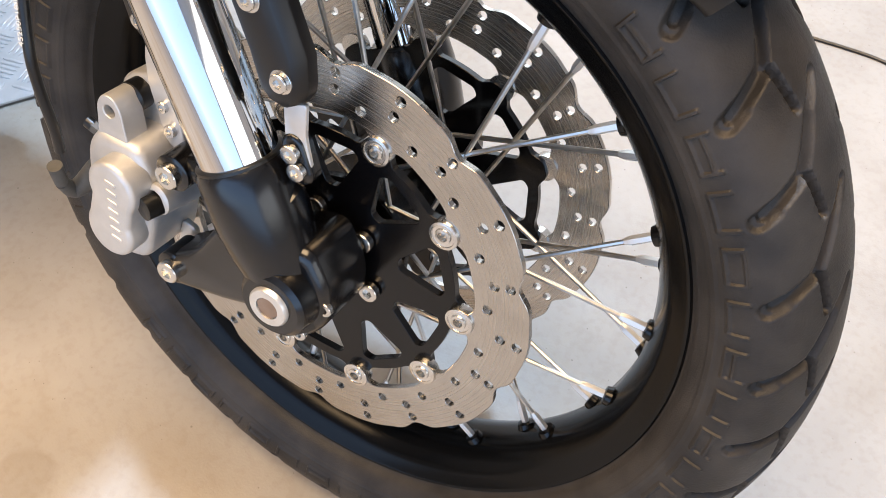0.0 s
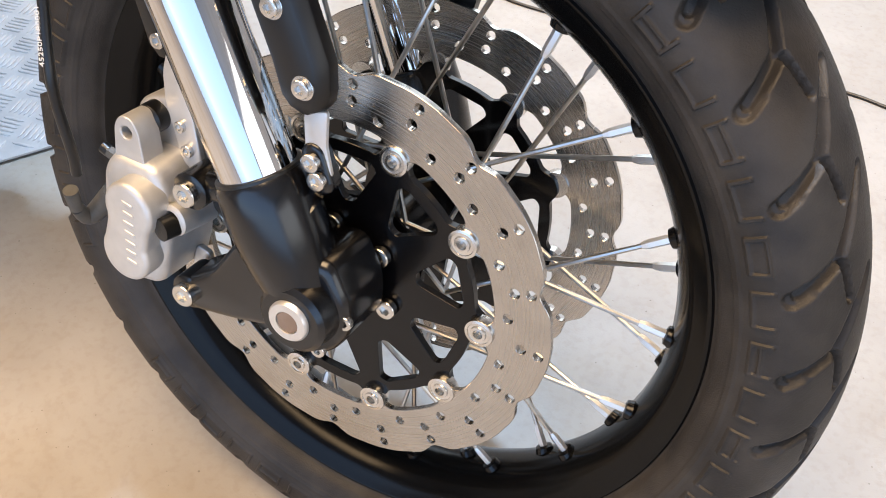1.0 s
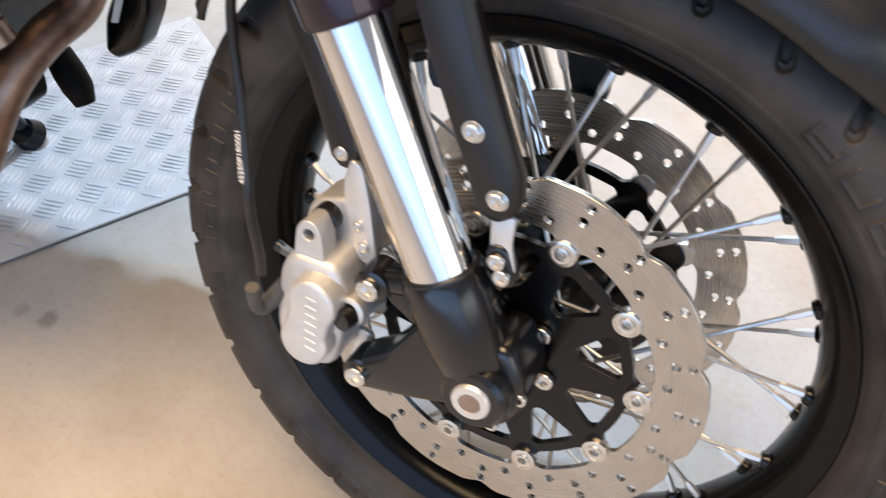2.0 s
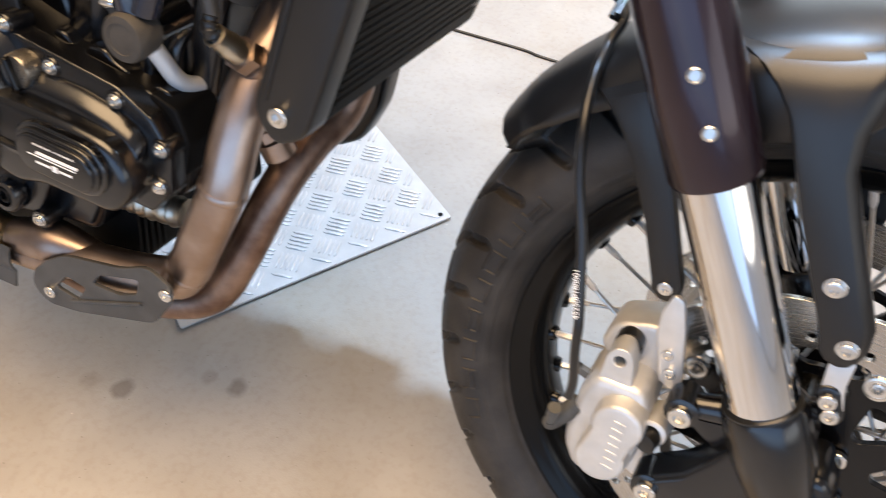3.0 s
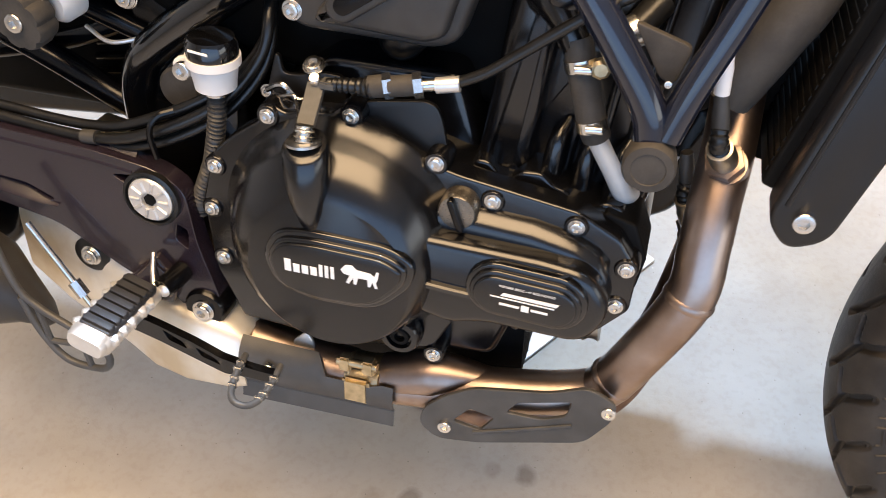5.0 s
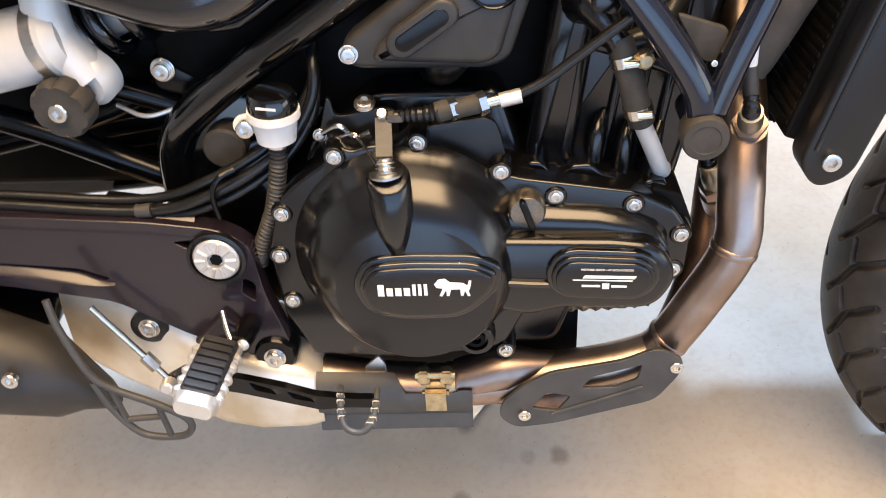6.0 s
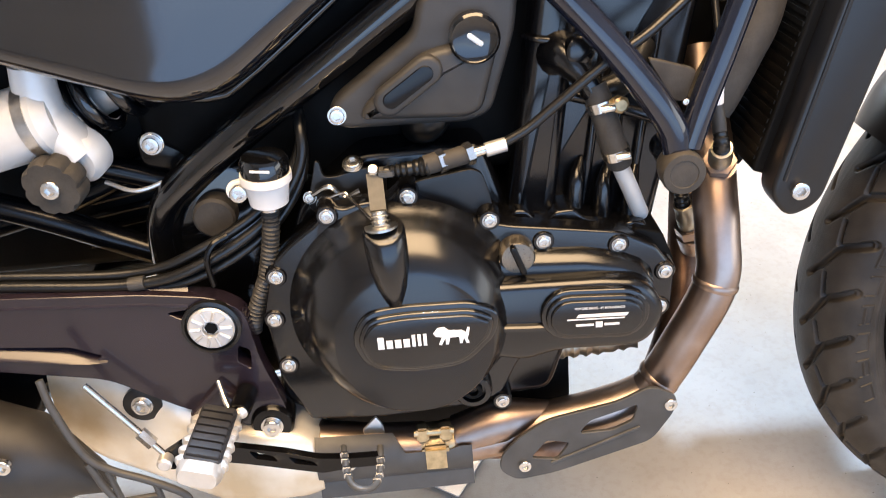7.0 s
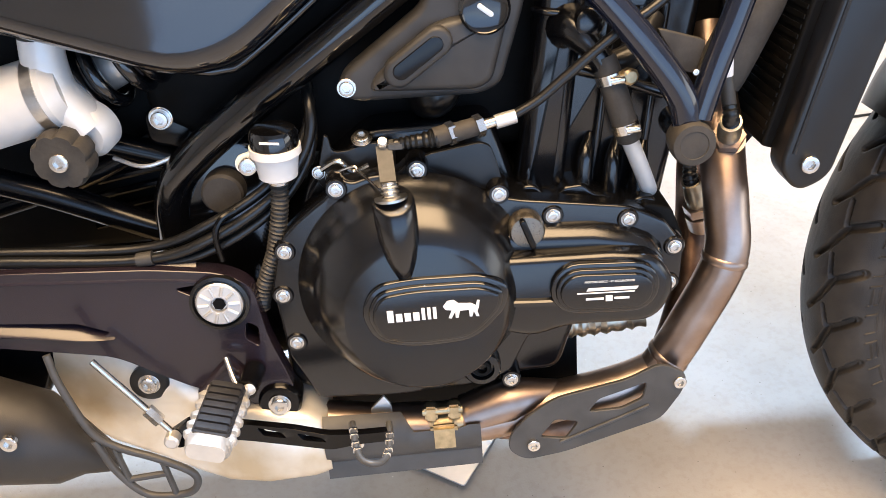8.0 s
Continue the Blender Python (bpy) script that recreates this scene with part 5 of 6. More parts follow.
# ---- radiator ----
def radiator():
    up = Vector((0.034, 0.124)).normalized()
    side = Vector((up.y, -up.x))
    b = Vector((-0.4225, 0.5455))

    def q(u, v):
        p = b + up * u + side * v
        return (p.x, p.y)
    cover_line = [q(-0.010, -0.0235), q(-0.0285, 0.0), q(-0.010, 0.0235), q(0.30, 0.030), q(0.30, -0.024)]
    core = part("radiator_core", pillow([q(0.000, -0.033), q(-0.004, 0.024), q(0.30, 0.024), q(0.30, -0.033)], 0.140, -0.118, 0.003, 0.004), DEEP_BLACK, bike, "black finned radiator core")
    for k in range(34):
        u = 0.010 + 0.0085 * k
        part("radiator_fin", pillow([q(u, -0.0342), q(u, -0.0340), q(u, 0.0246), q(u, 0.0248), q(u + 0.0040, 0.0248), q(u + 0.0040, -0.0342)], 0.136, -0.114, 0.0003), DEEP_BLACK, core)
    g = part("radiator_cover", pillow(cover_line, -0.118, -0.146, 0.004, [0.016, 0.012, 0.018, 0.004, 0.004], 6), MATTE_BLACK, bike, "matte black radiator side cover")
    part("cover_ridge", tube([(q(0.006, -0.0155)[0], -0.1455, q(0.006, -0.0155)[1]), (q(0.30, -0.020)[0], -0.1455, q(0.30, -0.020)[1])], 0.0022, 8), MATTE_BLACK, g)
    bolt((b.x, -0.1455, b.y), 0.0080, g)
    part("cover_left", pillow(cover_line, 0.128, 0.150, 0.004, [0.016, 0.012, 0.018, 0.004, 0.004], 6), MATTE_BLACK, core)
    part("radiator_hose", tube([(-0.492, -0.100, 0.614), (-0.4845, -0.1000, 0.6270), (-0.4665, -0.0950, 0.6590), (-0.4490, -0.0850, 0.6900), (-0.430, -0.06, 0.75), (-0.42, -0.04, 0.80)], 0.0225, 20), PLUG_RUBBER, bike, "thick grey radiator hose")
    # dark filler added behind the radiator so the bright floor does not show through
    part("radiator_gap_filler", pillow([(-0.5093, 0.6780), (-0.4852, 0.6096), (-0.4588, 0.5286), (-0.4513, 0.5235), (-0.4563, 0.5652), (-0.4448, 0.5671), (-0.4310, 0.5175), (-0.4064, 0.5481), (-0.4216, 0.6878)], 0.110, -0.020, 0.002, 0.003), DEEP_BLACK, core)
    bt = part("overflow_bottle", pillow([(-0.470, 0.500), (-0.484, 0.417), (-0.505, 0.372), (-0.535, 0.354), (-0.550, 0.362), (-0.546, 0.400), (-0.525, 0.444), (-0.505, 0.500)], 0.165, 0.125, 0.012, 0.012, back=True), SATIN_BLACK, bike, "black coolant overflow bottle with a white label")
    part("bottle_label", pillow([(-0.531, 0.400), (-0.522, 0.402), (-0.508, 0.440), (-0.517, 0.440)], 0.126, 0.1235, 0.0003), WHITE_PAINT, bt)
    part("stand_switch", tube([(-0.6322, 0.1400, 0.3334), (-0.6196, 0.1400, 0.3137), (-0.6082, 0.1400, 0.2963), (-0.6001, 0.1400, 0.2776)], [0.016, 0.0185, 0.0180, 0.0120], 20), DEEP_BLACK, bike)


# ---- exhaust ----
def exhaust():
    p1 = [(-0.478, -0.020, 0.640), (-0.478, -0.052, 0.592), (-0.4785, -0.082, 0.555), (-0.4812, -0.103, 0.528), (-0.4826, -0.121, 0.495), (-0.4860, -0.134, 0.4532), (-0.5130, -0.132, 0.390), (-0.5370, -0.127, 0.3420), (-0.5550, -0.126, 0.3270), (-0.5950, -0.130, 0.3180), (-0.650, -0.134, 0.311), (-0.710, -0.136, 0.300), (-0.770, -0.138, 0.300)]
    pipe = part("exhaust_pipe", tube(p1, 0.0204, 28, 10), BRONZE_PIPE, bike, "heat-tinted bronze exhaust header")
    for a, b in ((5, 6), (7, 8)):
        c = Vector(p1[5]) if a == 5 else Vector(p1[6]).lerp(Vector(p1[7]), 0.85)
        d = (Vector(p1[b]) - Vector(p1[a - 1])).normalized()
        part("pipe_weld", lathe([(-0.004, 0.0202), (-0.002, 0.0216), (0.002, 0.0216), (0.004, 0.0202)], c, d, 28), BRONZE_PIPE, pipe)
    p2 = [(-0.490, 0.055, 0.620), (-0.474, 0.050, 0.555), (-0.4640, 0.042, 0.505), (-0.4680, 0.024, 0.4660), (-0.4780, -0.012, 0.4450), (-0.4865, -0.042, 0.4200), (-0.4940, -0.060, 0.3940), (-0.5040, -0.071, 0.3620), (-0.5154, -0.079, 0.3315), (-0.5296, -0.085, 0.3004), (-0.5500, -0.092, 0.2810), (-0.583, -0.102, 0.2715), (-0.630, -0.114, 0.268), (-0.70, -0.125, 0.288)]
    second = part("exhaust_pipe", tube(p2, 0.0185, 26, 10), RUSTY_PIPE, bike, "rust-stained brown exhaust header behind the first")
    bend = tube([(-0.640, -0.130, 0.318), (-0.690, -0.134, 0.318), (-0.735, -0.136, 0.306)], [0.014, 0.023, 0.021], 26)
    part("collector", bend, BRONZE_PIPE, pipe)
    # oxygen sensors
    for p, d, par in (((-0.4765, -0.095, 0.550), Vector((-0.22, -0.72, 0.66)), pipe), ((-0.4838, -0.0595, 0.4587), Vector((-0.3293, -0.2767, 0.9028)), second)):
        o, d = Vector(p), d.normalized()
        s = part("oxygen_sensor", lathe([(-0.006, 0.0155), (0.012, 0.0155), (0.0125, 0.0125)], o, d, 24), BRONZE_PIPE, par, "heat-stained oxygen sensor")
        part("sensor_nut", lathe([(0.014, 0.0150), (0.024, 0.0150), (0.025, 0.0115)], o, d, 6), BRONZE_PIPE, par)
        part("sensor_body", lathe([(0.024, 0.0105), (0.040, 0.0105), (0.042, 0.0095), (0.054, 0.0095), (0.0545, 0.0075), (0.050, 0.0072)], o, d, 22), OIL_STEEL, par)
        tip = o + d * 0.052
        up = Vector((-0.16, -0.04, 0.985)).normalized()
        part("sensor_boot", tube([tip, tip + d * 0.006 + up * 0.004, tip + up * 0.018], [0.0070, 0.0066, 0.0058], 14, ripple=0.0007, pitch=0.004), SOFT_RUBBER, par)
        part("sensor_wire", tube([tip + up * 0.014, tip + up * 0.030, tip + up * 0.044], [0.0062, 0.0060, 0.0050], 14), WIRE_GREY, par)
        if par is pipe:
            part("wire_connector", tube([tip + up * 0.043, tip + up * 0.062 + Vector((0.002, 0, 0)), tip + up * 0.072 + Vector((0.005, 0.002, 0))], [0.0056, 0.0058, 0.0030], 10), WHITE_PLASTIC, par, "white wire connector")
            part("sensor_lead", tube([tip + up * 0.070 + Vector((0.005, 0.002, 0)), tip + up * 0.10 + Vector((0.012, 0.02, 0)), tip + up * 0.15 + Vector((0.02, 0.05, 0))], 0.0030, 10), SOFT_RUBBER, par)
    # front heat shield with two windows
    line = [(-0.6975, 0.2800), (-0.6930, 0.3000), (-0.6731, 0.3200), (-0.6483, 0.3358), (-0.5812, 0.3490), (-0.5495, 0.3640), (-0.5244, 0.3500), (-0.5270, 0.3316), (-0.5476, 0.3000), (-0.6415, 0.2709), (-0.6806, 0.2651)]
    w1 = [(-0.6655, 0.2915), (-0.6500, 0.3110), (-0.6275, 0.3060), (-0.6400, 0.2870)]
    w2 = [(-0.6180, 0.3160), (-0.6080, 0.3300), (-0.5620, 0.3440), (-0.5660, 0.3260), (-0.5863, 0.3165)]
    sh = part("front_heat_shield", pierced([tuple(v) for v in rounded(line, 0.010)], [[tuple(v) for v in rounded(w, 0.004)] for w in (w1, w2)], -0.158, -0.162, 0.0012), SHIELD_GREY, bike, "dark grey pierced heat shield")
    bolt((-0.672, -0.162, 0.2845), 0.0062, sh)
    bolt((-0.531, -0.160, 0.341), 0.0062, sh)
    part("shield_crease", tube([(-0.646, -0.1625, 0.284), (-0.602, -0.1625, 0.301), (-0.56, -0.1625, 0.318)], 0.0018, 8), SHIELD_GREY, sh)
    # band clamp
    cl = part("band_clamp", lathe([(-0.019, 0.0205), (-0.019, 0.0232), (-0.010, 0.0232), (-0.009, 0.0222), (0.009, 0.0222), (0.010, 0.0232), (0.019, 0.0232), (0.019, 0.0205)], (-0.757, -0.138, 0.301), (1, 0, 0.02), 32), GOLD_CLAMP, bike, "brassy exhaust band clamp")
    for dx in (-0.011, 0.011):
        part("clamp_ear", box(-0.757 + dx - 0.006, -0.757 + dx + 0.006, -0.162, -0.150, 0.322, 0.338, 0.002), GOLD_CLAMP, cl)
    part("clamp_bolt", tube([(-0.776, -0.157, 0.331), (-0.738, -0.157, 0.331)], 0.0042, 12), GOLD_CLAMP, cl)
    part("clamp_face", box(-0.770, -0.744, -0.166, -0.158, 0.290, 0.318, 0.003), GOLD_CLAMP, cl)
    # rear heat shield, a half shell round the pipe
    rings = []
    for i in range(15):
        x = -0.872 + (0.872 - 0.722) * i / 14
        cz, cy, r = 0.304 - 0.004 * i / 14, -0.135, 0.033 - 0.004 * i / 14
        top = 150 if x < -0.79 else (112 if x < -0.735 else 118)
        # a flat skirt hangs below the round
        skirt = 0.011
        row = [(x, cy - r * 0.93, cz - r * 0.75 - skirt)] + [(x, cy - r * math.sin(radians(a)), cz - r * math.cos(radians(a))) for a in np.linspace(55, top, 14)]
        back = [(x, cy - (r - 0.002) * math.sin(radians(a)), cz - (r - 0.002) * math.cos(radians(a))) for a in np.linspace(top, 55, 14)] + [(x, cy - r * 0.93 + 0.002, cz - r * 0.75 - skirt)]
        rings.append(row + back)
    hs = part("rear_heat_shield", loft(rings), SHIELD_GREY, bike, "dark grey curved heat shield")
    bolt((-0.840, -0.167, 0.312), 0.0070, hs)
    # muffler box: folded gold-tinted sheet
    rings = []
    for x, zb, zt, yo, yi in ((-0.868, 0.274, 0.330, -0.165, -0.09), (-0.885, 0.272, 0.342, -0.169, -0.07), (-0.93, 0.269, 0.352, -0.168, -0.05), (-0.97, 0.268, 0.360, -0.158, -0.03), (-1.00, 0.272, 0.392, -0.145, -0.01), (-1.03, 0.285, 0.418, -0.138, 0.02), (-1.08, 0.305, 0.430, -0.128, 0.04), (-1.12, 0.33, 0.43, -0.12, 0.05)):
        rows = rounded([(yo, zb), (yi, zb), (yi, zt), (yo + 0.012, zt), (yo, zt - 0.03)], 0.012, 5)
        rings.append([(x, v.x, v.y) for v in rows])
    mf = part("muffler_box", loft(rings), MUFFLER_STEEL, bike, "gold-tinted steel muffler box", 50)
    part("link_pipe", tube([(-0.77, -0.138, 0.300), (-0.82, -0.135, 0.302), (-0.88, -0.128, 0.308)], 0.024, 22), BRONZE_PIPE, mf)
    bolt((-1.0287, -0.141, 0.3815), 0.0080, mf, BOLT_HEX)
    part("bolt_cup", lathe([(-0.004, 0.0185), (0.001, 0.0185), (0.002, 0.015)], (-1.0287, -0.139, 0.3815), (0, -1, 0), 28), SOFT_RUBBER, mf)
    can = []
    for x, zc, r in ((-1.062, 0.3200, 0.006), (-1.070, 0.3250, 0.016), (-1.0927, 0.3410, 0.0295), (-1.1154, 0.3520, 0.046), (-1.20, 0.376, 0.060), (-1.35, 0.43, 0.066)):
        can.append([(x, -0.170 + r * 0.8 * math.cos(a), zc + r * math.sin(a)) for a in (2 * math.pi * k / 36 for k in range(36))])
    cn = part("silencer_cover", loft(can), SILENCER_BROWN, bike, "dark brown silencer cover")
    bolt((-1.1320, -0.2135, 0.3830), 0.0075, cn)
    wire = part("pedal_guard", tube([(-1.090, -0.190, 0.452), (-1.084, -0.196, 0.425), (-1.0686, -0.200, 0.3774), (-1.050, -0.200, 0.357), (-1.018, -0.200, 0.340), (-0.990, -0.200, 0.321), (-0.987, -0.200, 0.306), (-1.000, -0.200, 0.2965), (-1.034, -0.200, 0.300), (-1.056, -0.200, 0.330), (-1.067, -0.200, 0.366)], 0.0036, 10), SHIELD_GREY, bike, "bent dark grey wire guard")
    for a, b in (((-1.052, -0.200, 0.356), (-1.046, -0.200, 0.316)), ((-1.047, -0.200, 0.319), (-1.012, -0.200, 0.322)), ((-1.013, -0.200, 0.336), (-1.008, -0.200, 0.298))):
        part("guard_wire", tube([a, b], 0.0030, 8), SHIELD_GREY, wire)


# ---- rear: swing arm, foot peg, pedal, reservoir, shock ----
def rear_end():
    line = [(-1.30, 0.520), (-1.126, 0.512), (-1.00, 0.503), (-0.940, 0.494), (-0.914, 0.478), (-0.909, 0.424), (-0.893, 0.365), (-0.897, 0.342), (-0.918, 0.334), (-0.941, 0.360), (-0.985, 0.376), (-1.050, 0.418), (-1.149, 0.438), (-1.30, 0.452)]
    slot = [(-1.25, 0.468), (-1.150, 0.4635), (-1.075, 0.4560), (-1.048, 0.444), (-1.060, 0.4385), (-1.150, 0.4500), (-1.25, 0.4565)]
    h1 = [(-0.983, 0.482), (-0.960, 0.484), (-0.963, 0.470)]
    h2 = [(-0.926, 0.442), (-0.916, 0.436), (-0.918, 0.415), (-0.930, 0.425)]
    plate = part("pivot_plate", pierced([tuple(v) for v in rounded(line, 0.014)], [[tuple(v) for v in rounded(w, 0.004)] for w in (slot, h1, h2)], -0.128, -0.148, 0.003), BROWN_ANODISE, bike, "plum-black anodised footrest plate")
    ridge = [[(x, -0.134, z + 0.006), (x, -0.1475, z - 0.0050), (x, -0.1492, z - 0.0085), (x, -0.134, z - 0.0085)] for x, z in ((-1.29, 0.517), (-1.126, 0.5095), (-1.00, 0.5005), (-0.962, 0.4955))]
    part("plate_ridge", loft(ridge), BROWN_ANODISE, plate, smooth=30)
    part("pivot_ring", lathe([(0, 0.0265), (0.006, 0.0265), (0.007, 0.0235), (0.003, 0.0225)], (-0.945, -0.147, 0.466), (0, -1, 0), 40), SOFT_RUBBER, plate)
    bm = lathe([(0, 0.021), (0.0055, 0.021), (0.007, 0.0195), (0.0072, 0.0075), (0.004, 0.0068)], (-0.945, -0.148, 0.466), (0, -1, 0), 40)
    cap = part("pivot_cap", bm, LIGHT_ALLOY, plate, "bright ribbed pivot cap")
    for k in range(10):
        a = 2 * math.pi * k / 10
        part("cap_rib", tube([(-0.945 + 0.009 * math.cos(a), -0.1552, 0.466 + 0.009 * math.sin(a)), (-0.945 + 0.0185 * math.cos(a), -0.1552, 0.466 + 0.0185 * math.sin(a))], 0.0016, 8), LIGHT_ALLOY, cap)
    part("cap_socket", lathe([(0, 0.006), (0.0004, 0.006)], (-0.945, -0.1535, 0.466), (0, -1, 0), 6), DEEP_BLACK, cap)
    part("stand_boss", lathe([(0, 0.0205), (0.022, 0.0205), (0.025, 0.018), (0.0255, 0.008)], (-0.9088, -0.128, 0.3531), (0, -1, 0), 32), SATIN_BLACK, plate)
    bolt((-0.9088, -0.1535, 0.3531), 0.0082, plate, BOLT_HEX)
    part("plate_facet", pillow([(-0.9835, 0.3746), (-0.9488, 0.4084), (-0.9273, 0.3822), (-0.9383, 0.3551), (-0.9597, 0.3550)], -0.146, -0.158, 0.006, 0.004), BROWN_ANODISE, plate)
    lip = [[(x, -0.137, z + 0.0085 * h), (x, -0.1495, z - 0.0015 * h), (x, -0.1515, z - 0.0045 * h), (x, -0.136, z - 0.005 * h)] for x, z, h in ((-1.1719, 0.4605, 1), (-1.1143, 0.4511, 1), (-1.0800, 0.4449, 0.9), (-1.0620, 0.4415, 0.6), (-1.0450, 0.4390, 0.1))]
    part("slot_lip", loft(lip), BROWN_ANODISE, plate, smooth=30)
    # foot peg: clevis, rubber pad with ribs, pale end
    a, b = Vector((-0.943, -0.188, 0.4020)), Vector((-0.9498, -0.2625, 0.3970))
    d = (b - a).normalized()
    u = Vector((0.968, -0.013, -0.25)).normalized()
    u = (u - d * u.dot(d)).normalized()
    w = d.cross(u)
    if w.z < 0:
        w = -w

    def bar(f0, f1, hu, hw0, hw1, bevel=0.004, cu=0.0):
        rows = rounded([(-hu, hw0), (hu, hw0), (hu, hw1), (-hu, hw1)], bevel, 3)
        return loft([[a.lerp(b, f) + u * (cu + v.x * s) + w * v.y for v in rows] for f, s in ((f0, 0.9), (f0 + 0.04, 1.0), (f1 - 0.04, 1.0), (f1, 0.9))])
    peg = part("foot_peg", bar(-0.05, 0.96, 0.019, -0.014, -0.002), LIGHT_ALLOY, bike, "pale alloy foot peg with ribbed rubber pad")
    part("peg_end", bar(0.82, 0.99, 0.0188, -0.016, 0.002, 0.006), LIGHT_ALLOY, peg, "pale scuffed peg end")
    part("end_cap", bar(0.88, 1.06, 0.0178, -0.014, 0.003, 0.008), LIGHT_ALLOY, peg)
    part("peg_pad", bar(0.0, 0.88, 0.0160, -0.003, 0.004), PAD_RUBBER, peg, "ribbed dark rubber pad")
    for k in range(7):
        f = 0.04 + 0.120 * k
        part("pad_rib", bar(f, f + 0.088, 0.0150, 0.002, 0.0072, 0.0024), PAD_RUBBER, peg)
    for k in (0.15, 0.3, 0.5, 0.65, 0.8):
        part("peg_tooth", bar(k, k + 0.09, 0.0225, -0.008, 0.001, 0.003), LIGHT_ALLOY, peg)
    part("peg_hinge", tube([(-0.926, -0.150, 0.392), (-0.930, -0.182, 0.392)], 0.010, 18), SATIN_BLACK, peg)
    part("hinge_pin", tube([(-0.9480, -0.158, 0.4120), (-0.9420, -0.172, 0.4020), (-0.9340, -0.186, 0.3900)], 0.0028, 10), ZINC, peg)
    part("hinge_knob", lathe([(0, 0.0055), (0.004, 0.0058), (0.006, 0.003)], (-0.9274, -0.180, 0.3925), (0.2, -1, 0.1), 16), LIGHT_ALLOY, peg)
    # brake pedal arm with three slots and a toothed loop at its tip
    line = [(-1.0093, 0.3502), (-0.9867, 0.3668), (-0.9313, 0.3657), (-0.8903, 0.3627), (-0.8603, 0.3579), (-0.8297, 0.3602), (-0.8033, 0.3646), (-0.8029, 0.3547), (-0.8310, 0.3494), (-0.8574, 0.3416), (-0.8727, 0.3427), (-0.9293, 0.3473), (-0.9663, 0.3485), (-1.0029, 0.3348)]
    slots = [[tuple(v) for v in rounded(w, 0.0025)] for w in ([(-0.9239, 0.3629), (-0.9013, 0.3583), (-0.8971, 0.3522), (-0.9177, 0.3537)], [(-0.8879, 0.3584), (-0.8659, 0.3545), (-0.8609, 0.3497), (-0.8819, 0.3505)])]
    arm = pierced([tuple(v) for v in rounded(line, 0.004)], slots, -0.186, -0.194, 0.0012)
    for v in arm.verts:
        v.co.y -= 0.22 * (v.co.x + 0.95)
    ped = part("brake_pedal", arm, SATIN_BLACK, bike, "black slotted brake pedal with a loop tip")
    hoop = [(-0.8365, -0.2120, 0.3668), (-0.8344, -0.2290, 0.3675), (-0.8316, -0.2470, 0.3652), (-0.8267, -0.2590, 0.3637), (-0.8187, -0.2640, 0.3627), (-0.8105, -0.2600, 0.3601), (-0.8054, -0.2480, 0.3592), (-0.8038, -0.2300, 0.3609), (-0.8044, -0.2120, 0.3636)]
    part("pedal_loop", tube(hoop, 0.0030, 10), SHIELD_GREY, ped, "worn steel pedal loop with teeth")
    for i in (1, 2, 6, 7):
        for f in (-0.3, 0.15):
            p = Vector(hoop[i]).lerp(Vector(hoop[i + 1]), f) if f > 0 else Vector(hoop[i]).lerp(Vector(hoop[i - 1]), -f)
            part("loop_tooth", box(p.x - 0.0036, p.x + 0.0036, p.y - 0.0018, p.y + 0.0018, p.z - 0.002, p.z + 0.0038, 0.0008), ZINC, ped)
    rod = part("pedal_rod", tube([(-1.060, -0.176, 0.433), (-1.030, -0.180, 0.392), (-1.003, -0.184, 0.355)], 0.0030, 10), ZINC, bike, "steel brake push rod")
    part("rod_nut", lathe([(0, 0.0062), (0.016, 0.0062)], (-1.0215, -0.181, 0.380), (0.6, -0.1, -0.8), 6), ZINC, rod)
    part("rod_eye", lathe([(0, 0.007), (0.010, 0.007), (0.012, 0.005)], (-1.003, -0.184, 0.351), (0, -1, 0), 20), LIGHT_ALLOY, rod)
    # rear brake reservoir, corrugated hose and cables
    z = Vector((0.04, -0.05, 1)).normalized()
    o = Vector((-0.876, -0.138, 0.588))
    res = part("brake_reservoir", lathe([(-0.016, 0.010), (-0.012, 0.0165), (0.006, 0.0190), (0.009, 0.0218), (0.016, 0.0218), (0.016, 0.010)], o, z, 36), WHITE_PLASTIC, bike, "milky plastic brake fluid reservoir with black cap")
    part("reservoir_cap", lathe([(0.016, 0.0205), (0.027, 0.0205), (0.031, 0.018), (0.0325, 0.008)], o, z, 36), GLOSS_BLACK, res, "gloss black screw cap")
    part("cap_print", pillow([(-0.884, 0.6125), (-0.868, 0.6105), (-0.868, 0.6125), (-0.884, 0.6145)], -0.1595, -0.1602, 0.0001), WHITE_PAINT, res)
    part("reservoir_clamp", lathe([(-0.018, 0.0085), (-0.018, 0.0098), (-0.011, 0.0098), (-0.011, 0.0085)], o, z, 20), ZINC, res)
    bolt((-0.899, -0.145, 0.590), 0.0075, res)
    part("reservoir_tab", pillow(capsule(-0.902, 0.590, -0.885, 0.594, 0.0085), -0.137, -0.142, 0.001), WHITE_PLASTIC, res)
    part("corrugated_hose", tube([(-0.877, -0.137, 0.574), (-0.880, -0.136, 0.548), (-0.891, -0.133, 0.505), (-0.906, -0.130, 0.470), (-0.914, -0.126, 0.445)], 0.0072, 14, ripple=0.0011, pitch=0.0042), WIRE_GREY, bike, "grey corrugated reservoir hose")
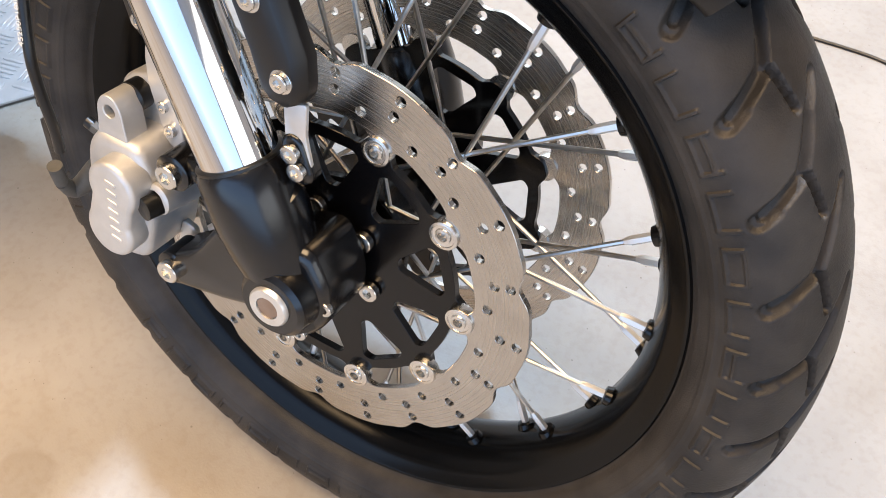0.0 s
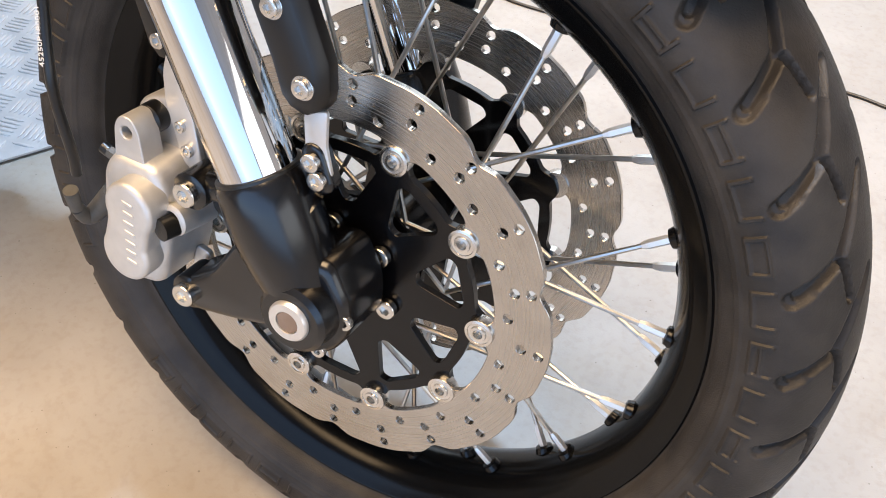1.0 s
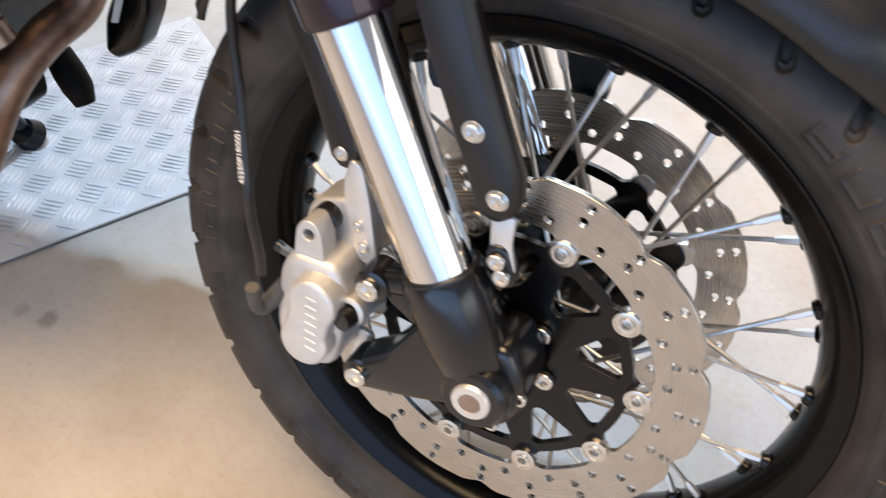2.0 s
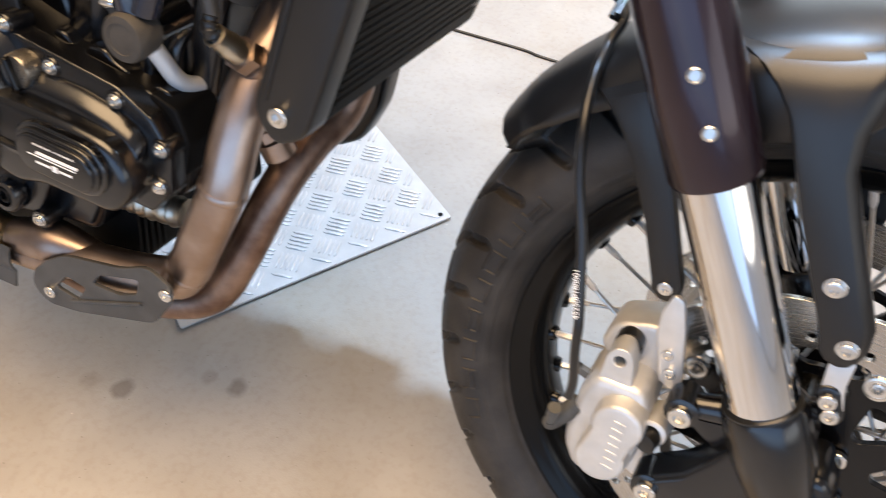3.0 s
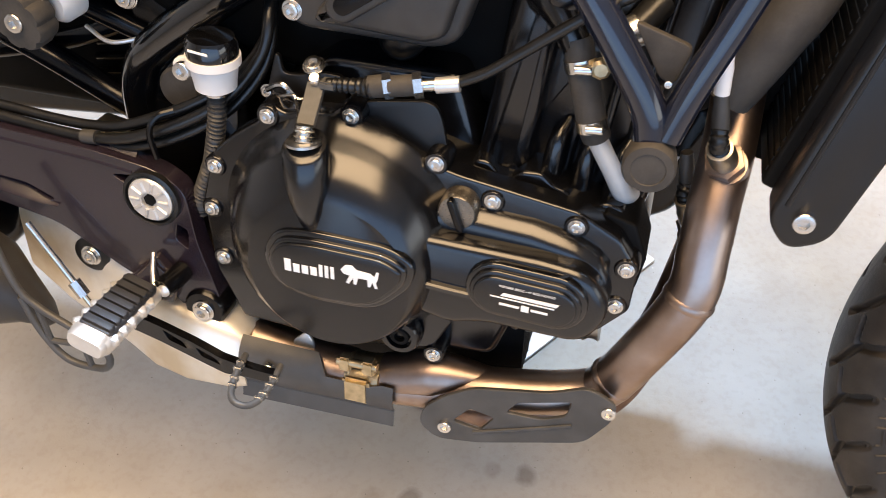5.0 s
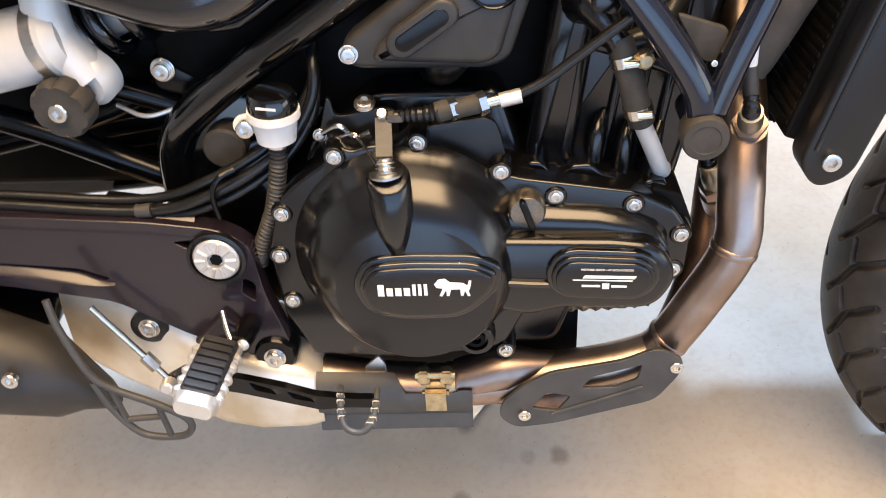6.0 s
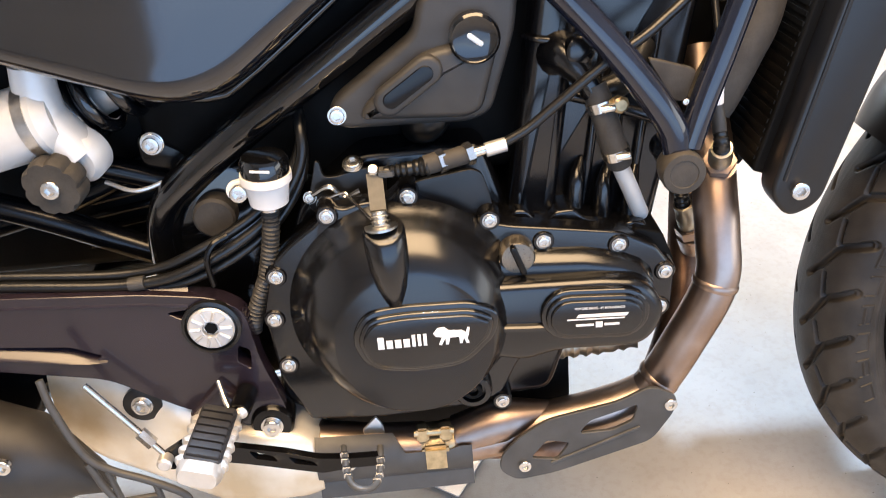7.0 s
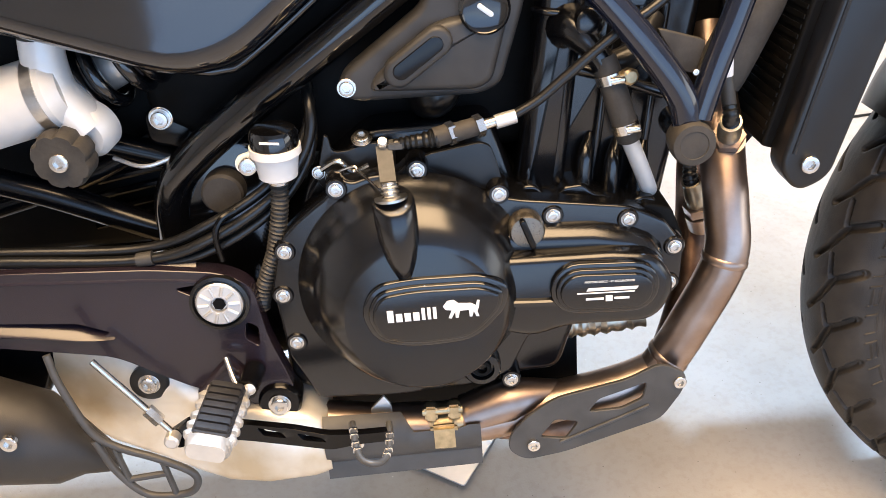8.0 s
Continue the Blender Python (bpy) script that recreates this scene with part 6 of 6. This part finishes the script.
    for dy, dz, r in ((0, 0, 0.0050), (0.010, 0.010, 0.0048), (0.004, -0.012, 0.0044)):
        part("loom_cable", tube([(-1.30, -0.135 + dy, 0.530 + dz * 0.3), (-1.138, -0.135 + dy, 0.518 + dz * 0.4), (-1.009, -0.136 + dy, 0.508 + dz * 0.6), (-0.945, -0.136 + dy, 0.522 + dz), (-0.885, -0.122 + dy, 0.552 + dz), (-0.853, -0.105 + dy, 0.590 + dz), (-0.848, -0.09 + dy, 0.625 + dz), (-0.86, -0.05, 0.66)], r, 12), SOFT_RUBBER, bike, "black cable of the rear wiring loom")
    part("cable_clip", tube([(-0.936, -0.146, 0.505), (-0.937, -0.149, 0.530), (-0.930, -0.146, 0.544), (-0.918, -0.138, 0.548)], 0.0028, 8), SATIN_BLACK, bike)
    part("cable_sleeve", tube([(-1.012, -0.137, 0.5085), (-0.998, -0.137, 0.5095)], 0.0065, 12), WIRE_GREY, bike)
    # shock absorber reservoir and its adjuster knob
    sh = part("shock_reservoir", tube([(-1.0577, -0.1000, 0.7017), (-1.0598, -0.1000, 0.6786), (-1.0580, -0.1000, 0.6576), (-1.0483, -0.1000, 0.6397), (-1.0363, -0.1000, 0.6203)], [0.0180, 0.0185, 0.0195, 0.0205, 0.0215], 36), SHOCK_ALLOY, bike, "silver shock absorber body with adjuster knob")
    part("shock_cylinder", lathe([(-0.01, 0.024), (0.0, 0.0325), (0.07, 0.0325), (0.11, 0.0325), (0.113, 0.026)], (-1.055, -0.098, 0.656), (-1, 0.02, -0.22), 40), SHOCK_ALLOY, sh)
    part("reservoir_ring", lathe([(0, 0.0335), (0.010, 0.0335)], (-1.060, -0.098, 0.655), (-1, 0.02, -0.22), 40), STEEL, sh)
    part("adjuster_neck", lathe([(0, 0.0255), (0.016, 0.0245), (0.022, 0.019)], (-1.036, -0.090, 0.622), (-0.25, -1, -0.25), 28), SHOCK_ALLOY, sh)
    bm = bmesh.new()
    kd = Vector((-0.12, -1, -0.12)).normalized()
    ku = kd.orthogonal().normalized()
    kw = kd.cross(ku)
    ko = Vector((-1.054, -0.112, 0.606))
    rows = []
    for h, s in ((0, 0.94), (0.004, 1.0), (0.018, 1.0), (0.022, 0.93)):
        ring = []
        for k in range(64):
            t = 2 * math.pi * k / 64
            r = 0.0262 - 0.0026 * max(0, math.cos(8 * t)) ** 2
            ring.append(ko + kd * h + (ku * math.cos(t) + kw * math.sin(t)) * r * s)
        rows.append(ring)
    loft(rows, bm=bm)
    knob = part("adjuster_knob", bm, PLUG_RUBBER, sh, "lobed dark adjuster knob")
    bolt(ko + kd * 0.020, 0.0082, knob)
    # black spring coils round a bright damper rod
    so, sd = Vector((-1.0378, -0.0620, 0.6547)), Vector((0.9138, 0.0, 0.4062))
    coil = part("shock_spring", lathe([(0.0065 * math.sin(t), 0.0300 + 0.0065 * math.cos(t)) for t in (2 * math.pi * k / 14 for k in range(14))], so, sd, 40, closed=True), GLOSS_BLACK, bike, "gloss black shock absorber spring")
    for h, r in ((0.0150, 0.0300), (0.0420, 0.0290), (0.0570, 0.0285)):
        part("spring_coil", lathe([(h + 0.0065 * math.sin(t), r + 0.0065 * math.cos(t)) for t in (2 * math.pi * k / 14 for k in range(14))], so, sd, 40, closed=True), GLOSS_BLACK, coil)
    part("damper_rod", lathe([(-0.01, 0.016), (0.0, 0.0195), (0.09, 0.0195), (0.095, 0.012)], so, sd, 32), LIGHT_ALLOY, coil, "bright damper rod")
    part("small_wire", tube([(-1.03, -0.08, 0.585), (-1.00, -0.09, 0.578), (-0.965, -0.08, 0.585)], 0.002, 8), LIGHT_ALLOY, bike)


def side_stand():
    """Leg down to the alloy plate, on the far side."""
    st = part("side_stand", tube([(-0.86, 0.10, 0.33), (-0.87, 0.17, 0.24), (-0.87, 0.275, 0.10)], [0.014, 0.012, 0.011], 16), SATIN_BLACK, bike, "black side stand leg")
    part("stand_foot", tube([(-0.87, 0.270, 0.098), (-0.87, 0.286, 0.082)], [0.020, 0.026], 20), SATIN_BLACK, st)


engine()
frame_and_covers()
radiator()
exhaust()
rear_end()
side_stand()
